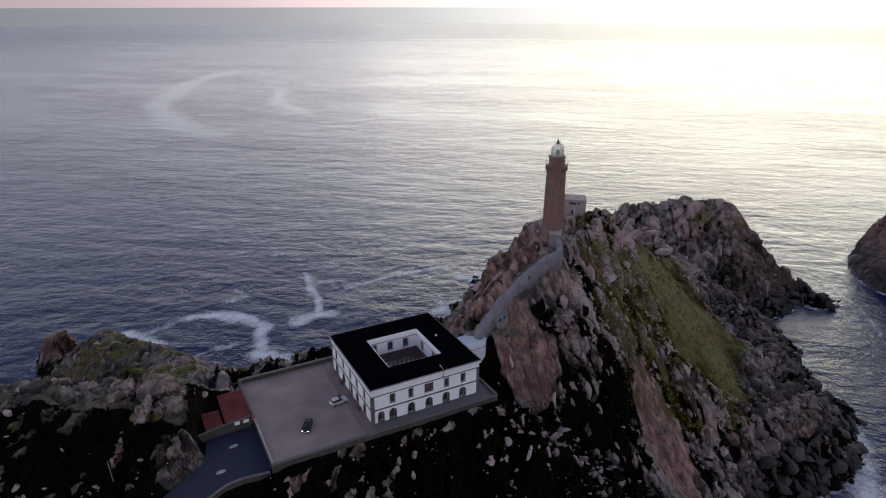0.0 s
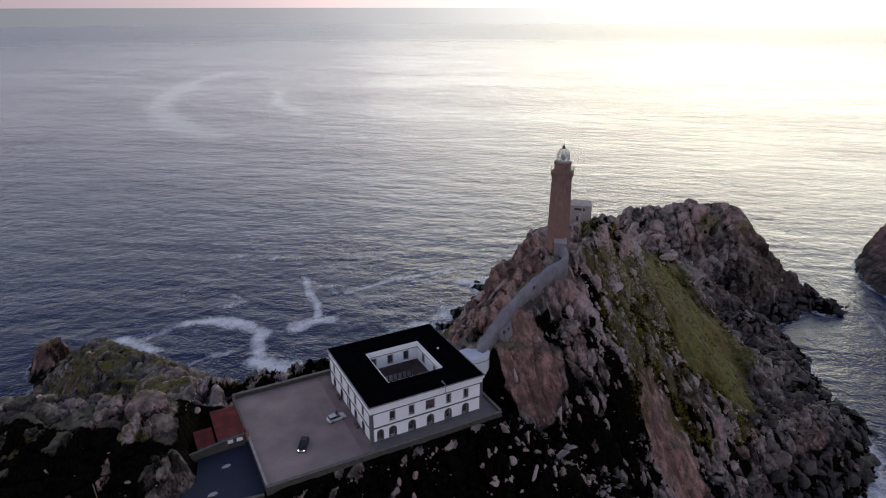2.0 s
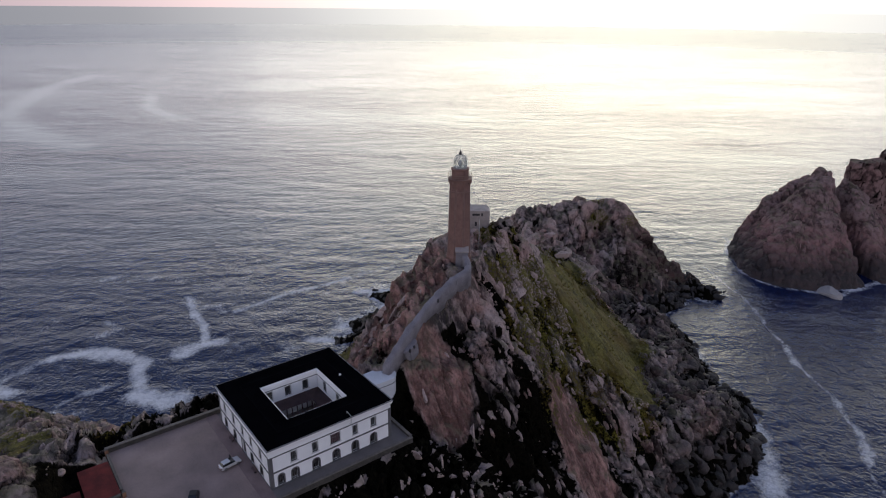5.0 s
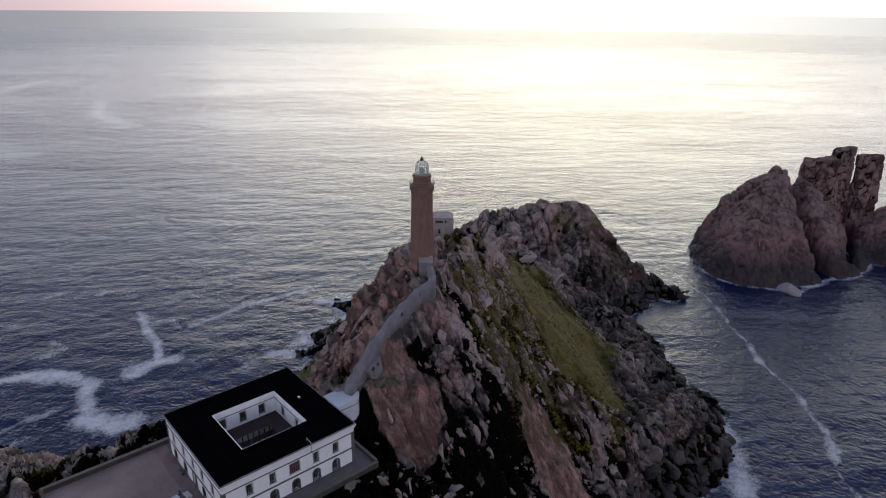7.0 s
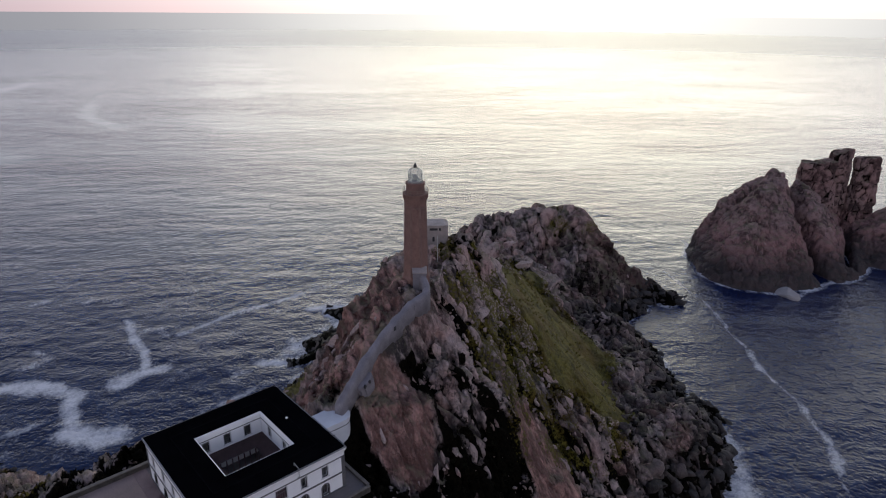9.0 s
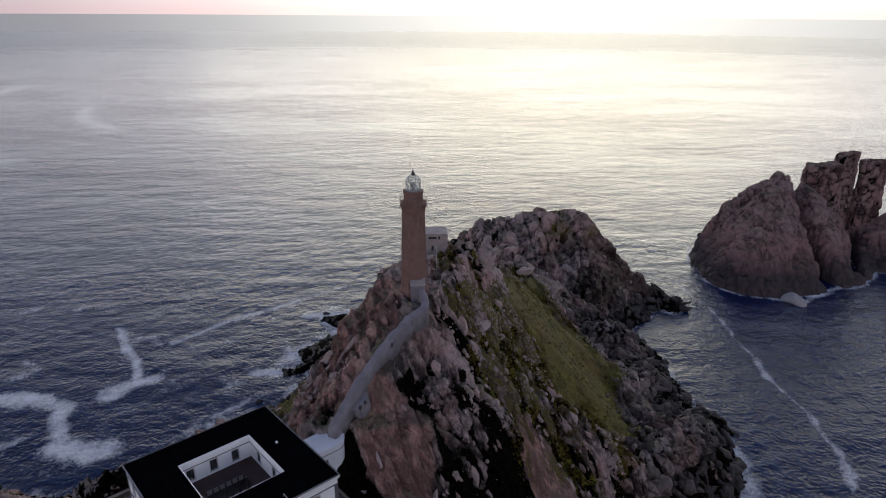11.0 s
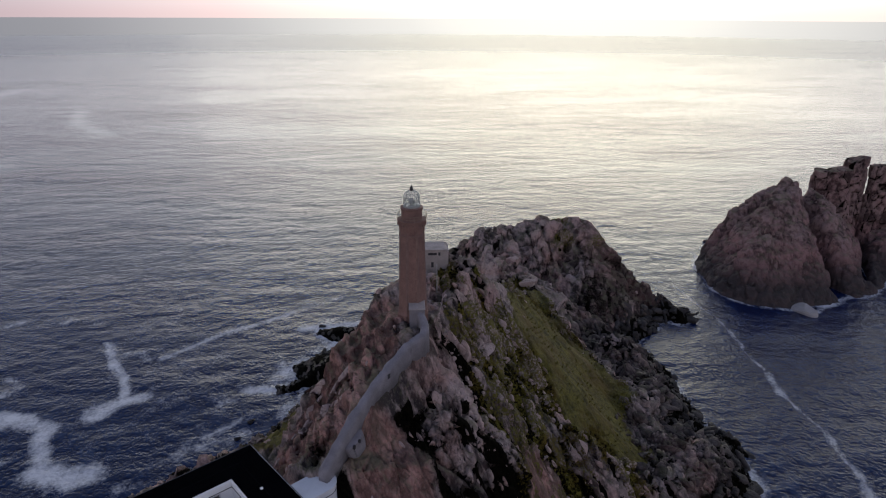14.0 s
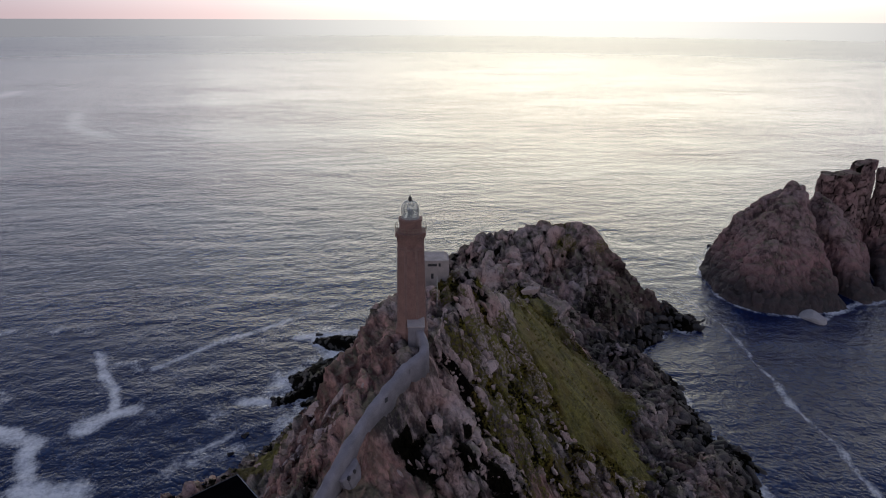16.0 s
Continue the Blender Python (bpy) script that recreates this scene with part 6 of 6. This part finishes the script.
def rock_mesh(name, seed, flat=1.0, subdiv=2, lo=0.30, hi=0.66):
    """A block of stone cut by random planes."""
    rnd = random.Random(seed)
    bm = bmesh.new()
    bmesh.ops.create_icosphere(bm, subdivisions=subdiv, radius=1.0)
    for _ in range(14):
        n = Vector((rnd.gauss(0, 1), rnd.gauss(0, 1), rnd.gauss(0, 1))).normalized()
        d = rnd.uniform(lo, hi)
        for v in bm.verts:
            over = v.co.dot(n) - d
            if over > 0:
                v.co -= n * over
    for v in bm.verts:
        v.co += 0.03 * Vector((rnd.uniform(-1, 1), rnd.uniform(-1, 1), rnd.uniform(-1, 1)))
        v.co.z *= flat
    return finish(name, bm, M_LOOSE)


ROCKS = [rock_mesh("rock", 100 + k) for k in range(10)]
ISLE_ROCK = rock_mesh("rock", 140, 0.8, 3)
ROUND_ROCK = rock_mesh("rock", 151, 0.8, 3, 0.66, 0.95)
rnd = random.Random(7)


def slab_pose(x, y, z, size, steep=True, grid=None):
    if steep:
        gx = (ground_at(x + 2, y, grid) - ground_at(x - 2, y, grid)) / 4
        gy = (ground_at(x, y + 2, grid) - ground_at(x, y - 2, grid)) / 4
        fall = Vector((-gx, -gy, -(gx * gx + gy * gy))) + Vector((rnd.uniform(-0.35, 0.35), rnd.uniform(-0.35, 0.35), -0.25))
        fall.normalize()
        thin = fall.cross(Vector((0, 0, 1))).normalized()
        m = Matrix((thin, thin.cross(fall), fall)).transposed().to_4x4()
        return Matrix.Translation((x, y, z)) @ m @ pose(0, 0, 0, rnd.uniform(-9, 9), rnd.uniform(-9, 9), rnd.uniform(-25, 25)) @ Matrix.Diagonal((size * rnd.uniform(0.25, 0.5), size * rnd.uniform(0.55, 0.9), size * rnd.uniform(0.9, 1.7), 1))
    return Matrix.Translation((x, y, z)) @ Euler((rnd.uniform(-0.5, 0.5), rnd.uniform(-0.5, 0.5), rnd.uniform(0, 6.28))).to_matrix().to_4x4() @ Matrix.Diagonal((size * rnd.uniform(0.8, 1.7), size * rnd.uniform(0.6, 1.0), size * rnd.uniform(0.45, 0.9), 1))


def clear_of_buildings(x, y):
    p = np.array([[x]]), np.array([[y]])
    if inside(*p, FLAT)[0, 0] > -1.6 or inside(*p, ROAD)[0, 0] > -1.5 or math.hypot(x - 62.8, y - 27.3) < 5 or math.hypot(x - 86, y - 48) < 7:
        return False
    if 22 < x < 33 and 5 < y < 14:
        return False
    if math.hypot(x - 42, y - 5) < 6 or (abs(x - 76) < 5 and abs(y + 3) < 9) or (x < -30 and y > 8 and rnd.random() < 0.8):
        return False
    return not any(math.hypot(x - a, y - b) < 4.2 for a, b, _ in finer(PASSAGE, 3))


BIG_ROCKS = [rock_mesh("boulder", 160 + k, 0.85, 3, 0.45, 0.85) for k in range(5)]
for k, (x, y, sx_, sy_, sz_, rz, text) in enumerate((
        (20.6, -10.2, 2.0, 1.5, 1.6, 20, "pale angular boulder standing in the black heath"), (22.4, -13.0, 1.0, 0.8, 1.7, 50, "pale upright boulder in the black heath"),
        (24.0, -12.4, 0.8, 1.3, 1.2, 10, "pale boulder in the black heath"), (21.2, -15.4, 1.7, 1.3, 1.5, 70, "large pale boulder in the black heath"),
        (18.6, -15.2, 1.0, 0.9, 0.9, 0, "small pale boulder in the black heath"), (5.4, -8.2, 0.8, 0.6, 1.2, 15, "pointed pale boulder below the terrace wall"),
        (2.0, -8.4, 0.6, 0.5, 1.3, 40, "pointed pale boulder below the terrace wall"), (3.6, -11.2, 0.6, 0.5, 1.2, 80, "pointed pale boulder below the terrace wall"),
        (193.6, 115.7, 5.0, 4.4, 4.4, 30, "rounded grey boulder perched on the far hill"), (201.5, 143.1, 3.4, 3.0, 3.0, 0, "rounded grey boulder on the skyline of the far hill"),
        (176.4, 91.0, 5.5, 3.0, 2.2, -35, "flat pale slab at the head of the meadow"), (70.2, 19.6, 1.4, 1.7, 3.4, 25, "tall pale granite slab standing out of the slope"),
        (80.3, 22.6, 2.6, 1.8, 1.8, 10, "broad pale boulder on the slope"))):
    ob = tagged(new("boulder", BIG_ROCKS[k % 5]), text, "boulder", "large boulders")
    ob.matrix_world = pose(x, y, ground_at(x, y) + 0.25 * sz_, 0, 0, rz) @ Matrix.Diagonal((sx_, sy_, sz_, 1))
count = 0
while count < 190:
    x, y = rnd.uniform(26, 108), rnd.uniform(-16, 34)
    z = ground_at(x, y)
    if not clear_of_buildings(x, y) or z < 14 or rnd.random() < 0.35:
        continue
    size = rnd.choice((0.8, 1.0, 1.2, 1.6, 2.1))
    ob = new("rock", ROCKS[count % 10])
    ob.parent = headland
    ob.matrix_world = slab_pose(x, y, z - 0.25 * size, size)
    count += 1


def scatter(name, label, n, pick, grid=None, mat=None):
    """Loose stones too many to count, in one mesh."""
    verts, faces, base = [], [], 0
    made = 0
    tries = 0
    while made < n and tries < n * 30:
        tries += 1
        spot = pick()
        if spot is None:
            continue
        src = ROCKS[rnd.randrange(10)]
        co = np.empty(len(src.vertices) * 3, np.float32)
        src.vertices.foreach_get("co", co)
        m4 = np.array(spot)
        pts = co.reshape(-1, 3) @ m4[:3, :3].T + m4[:3, 3]
        verts.append(pts)
        vi = np.empty(len(src.loops), np.int32)
        src.loops.foreach_get("vertex_index", vi)
        faces.append(vi.reshape(-1, 3) + base)
        base += len(pts)
        made += 1
    V, F = np.concatenate(verts), np.concatenate(faces)
    me = bpy.data.meshes.new(name)
    me.vertices.add(len(V))
    me.vertices.foreach_set("co", V.astype(np.float32).ravel())
    me.loops.add(F.size)
    me.loops.foreach_set("vertex_index", F.astype(np.int32).ravel())
    me.polygons.add(len(F))
    me.polygons.foreach_set("loop_start", np.arange(0, F.size, 3, dtype=np.int32))
    me.polygons.foreach_set("loop_total", np.full(len(F), 3, np.int32))
    me.update()
    me.materials.append(mat or M_LOOSE)
    return tagged(new(name, me), label, "rocks", kind="stuff")


def pick_slab():
    x, y = rnd.uniform(-75, 250), rnd.uniform(-24, 150)
    z = ground_at(x, y)
    if z < 5 or not clear_of_buildings(x, y):
        return None
    if inside(np.array([[x]]), np.array([[y]]), MEADOW)[0, 0] > 0 and rnd.random() < 0.93:
        return None
    if (y < -4 or (x < -23 and y < 14 - 0.35 * (x + 55)) or (46 < x < 92 and y < 12)) and rnd.random() < 0.75:
        return None
    if x > 168 and y > 66 and rnd.random() < 0.93:
        return None
    size = rnd.choice((0.5, 0.7, 0.9, 1.2, 1.5))
    return slab_pose(x, y, z - 0.3 * size, size, rnd.random() < 0.75)


def pick_shore():
    x, y = rnd.uniform(95, 265), rnd.uniform(-30, 75)
    z = ground_at(x, y)
    if not -1.0 < z < 17 + rnd.uniform(-4, 4):
        return None
    size = rnd.choice((0.5, 0.6, 0.8, 1.0, 1.2, 1.5, 1.9, 2.5, 3.4))
    return slab_pose(x, y, z + 0.1 * size, size * 1.1, rnd.random() < 0.35)


def pick_north():
    x, y = rnd.uniform(-100, 150), rnd.uniform(85, 195)
    z = ground_at(x, y)
    if not -1.2 < z < 3.5:
        return None
    size = rnd.choice((0.6, 0.9, 1.3, 1.8))
    return slab_pose(x, y, z, size, False)


def pick_islet():
    x, y = rnd.uniform(295, 440), rnd.uniform(-15, 110)
    z = ground_at(x, y, ISLE)
    if z < 0.5:
        return None
    size = rnd.choice((0.8, 1.2, 1.8))
    return slab_pose(x, y, z - 0.25 * size, size, z > 8, ISLE)


def pick_heath():
    x, y = rnd.uniform(-66, 104), rnd.uniform(-26, 24)
    if ground_at(x, y, HEATH_SHADE) < 0.55 or not clear_of_buildings(x, y):
        return None
    clump = float(fbm(np.array([[x / 5.0]]), np.array([[y / 5.0]]), 3, 131)[0, 0])
    if rnd.random() > 0.12 + 2.2 * max(clump, 0.0):
        return None
    size = rnd.choice((0.16, 0.2, 0.25, 0.3, 0.4, 0.5, 0.8)) * (1.3 if clump > 0.2 else 0.9)
    return slab_pose(x, y, ground_at(x, y) - 0.1 * size, size, x > 50 and rnd.random() < 0.6)


def tufts(name, label, n, spread, lo, hi, mat, pick_on):
    """Clumps of blades, each blade one thin triangle, over a stretch of the slopes."""
    verts, faces = [], []
    made = tries = 0
    while made < n and tries < n * 40:
        tries += 1
        x, y = rnd.uniform(*spread[:2]), rnd.uniform(*spread[2:])
        if not pick_on(x, y) or not clear_of_buildings(x, y):
            continue
        z, size = ground_at(x, y), rnd.uniform(lo, hi)
        for k in range(9):
            a, lean, tall = rnd.uniform(0, 6.28), rnd.uniform(0.2, 1.0) * size, rnd.uniform(0.5, 1.0) * size
            bx, by, w = x + 0.25 * size * math.cos(a), y + 0.25 * size * math.sin(a), 0.22 * size
            base = len(verts)
            verts += [(bx - w * math.sin(a), by + w * math.cos(a), z - 0.1), (bx + w * math.sin(a), by - w * math.cos(a), z - 0.1), (bx + lean * math.cos(a), by + lean * math.sin(a), z + tall)]
            faces.append((base, base + 1, base + 2))
        made += 1
    me = bpy.data.meshes.new(name)
    me.from_pydata(verts, [], faces)
    me.materials.append(mat)
    return tagged(new(name, me), label, "grass" if "grass" in name else "shrubs", kind="stuff")


M_TUFT = material("dry_tussock_grass", (0.155, 0.130, 0.028), 0.9, mottle=0.6, scale=0.6, bump=0)
M_SHRUB = material("dark_heather", (0.008, 0.0075, 0.004), 0.95, mottle=0.6, scale=0.8, bump=0, spec=0.05)
tufts("grass_tussocks", "dry olive grass tussocks over the meadow", 600, (62, 172, -10, 92), 0.35, 0.8, M_TUFT, lambda x, y: ground_at(x, y, GRASS) > 0.45 + rnd.uniform(-0.1, 0.3))
tufts("heather_shrubs", "dark low heather among the rocks", 2600, (-66, 172, -24, 92), 0.3, 0.9, M_SHRUB, lambda x, y: ground_at(x, y, HEATH_SHADE) > 0.5 and ground_at(x, y, GRASS) < 0.3)
scatter("heath_stones", "countless pale stones lying in the black heath", 950, pick_heath)
scatter("slope_rocks", "countless jointed granite slabs standing out of the slopes", 800, pick_slab)
scatter("shore_boulders", "countless grey boulders heaped along the shore", 1700, pick_shore, mat=M_SHORE)
scatter("cove_boulders", "dark wet boulders along the northern shore", 120, pick_north, mat=M_SHORE)
scatter("islet_rocks", "reddish blocks standing out of the islet", 500, pick_islet, mat=M_ISLET)

for x, y, sx_, sy_, sz_, rz, mat, text in (
        (124, 168, 3.5, 2.0, 1.3, -30, M_SHORE, "black wet sea rock washed by foam"),
                (112, 148, 4, 2.5, 2.0, 60, M_SHORE, "black wet sea rock washed by foam"), (260, 57, 5, 1.6, 1.4, -20, M_SHORE, "low dark sea rock at the point"),
        (268, 60, 3, 1.2, 0.9, 10, M_SHORE, "low dark sea rock at the point"), (371, 108, 4, 2, 1.6, 0, M_ISLET, "dark sea rock beside the islet"),
        (308.5, 26.0, 6.8, 4.8, 5.2, 75, M_PALEROCK, "rounded pale boulder at the foot of the islet"), (66, 122, 3, 2, 1.5, 30, M_SHORE, "black wet sea rock washed by foam"),
        (58, 116, 2.5, 1.6, 1.2, 0, M_SHORE, "black wet sea rock washed by foam")):
    me = (ROUND_ROCK if mat is M_PALEROCK else ISLE_ROCK).copy()
    me.materials.clear()
    me.materials.append(mat)
    ob = tagged(new("sea_rock", me), text, "rock", "rocks in the sea")
    ob.matrix_world = pose(x, y, 0.1, 0, 0, rz) @ Matrix.Diagonal((sx_, sy_, sz_, 1))

pole = empty("utility_pole", -46.0, 6.2, ground_at(-46.0, 6.2) - 0.3)
part("pole", rod(bmesh.new(), (0, 0, 0), (-0.2, 0, 4.4), 0.08, 8), M_WOOD, pole)
tagged(pole, "thin weathered wooden pole among the rocks", "pole")
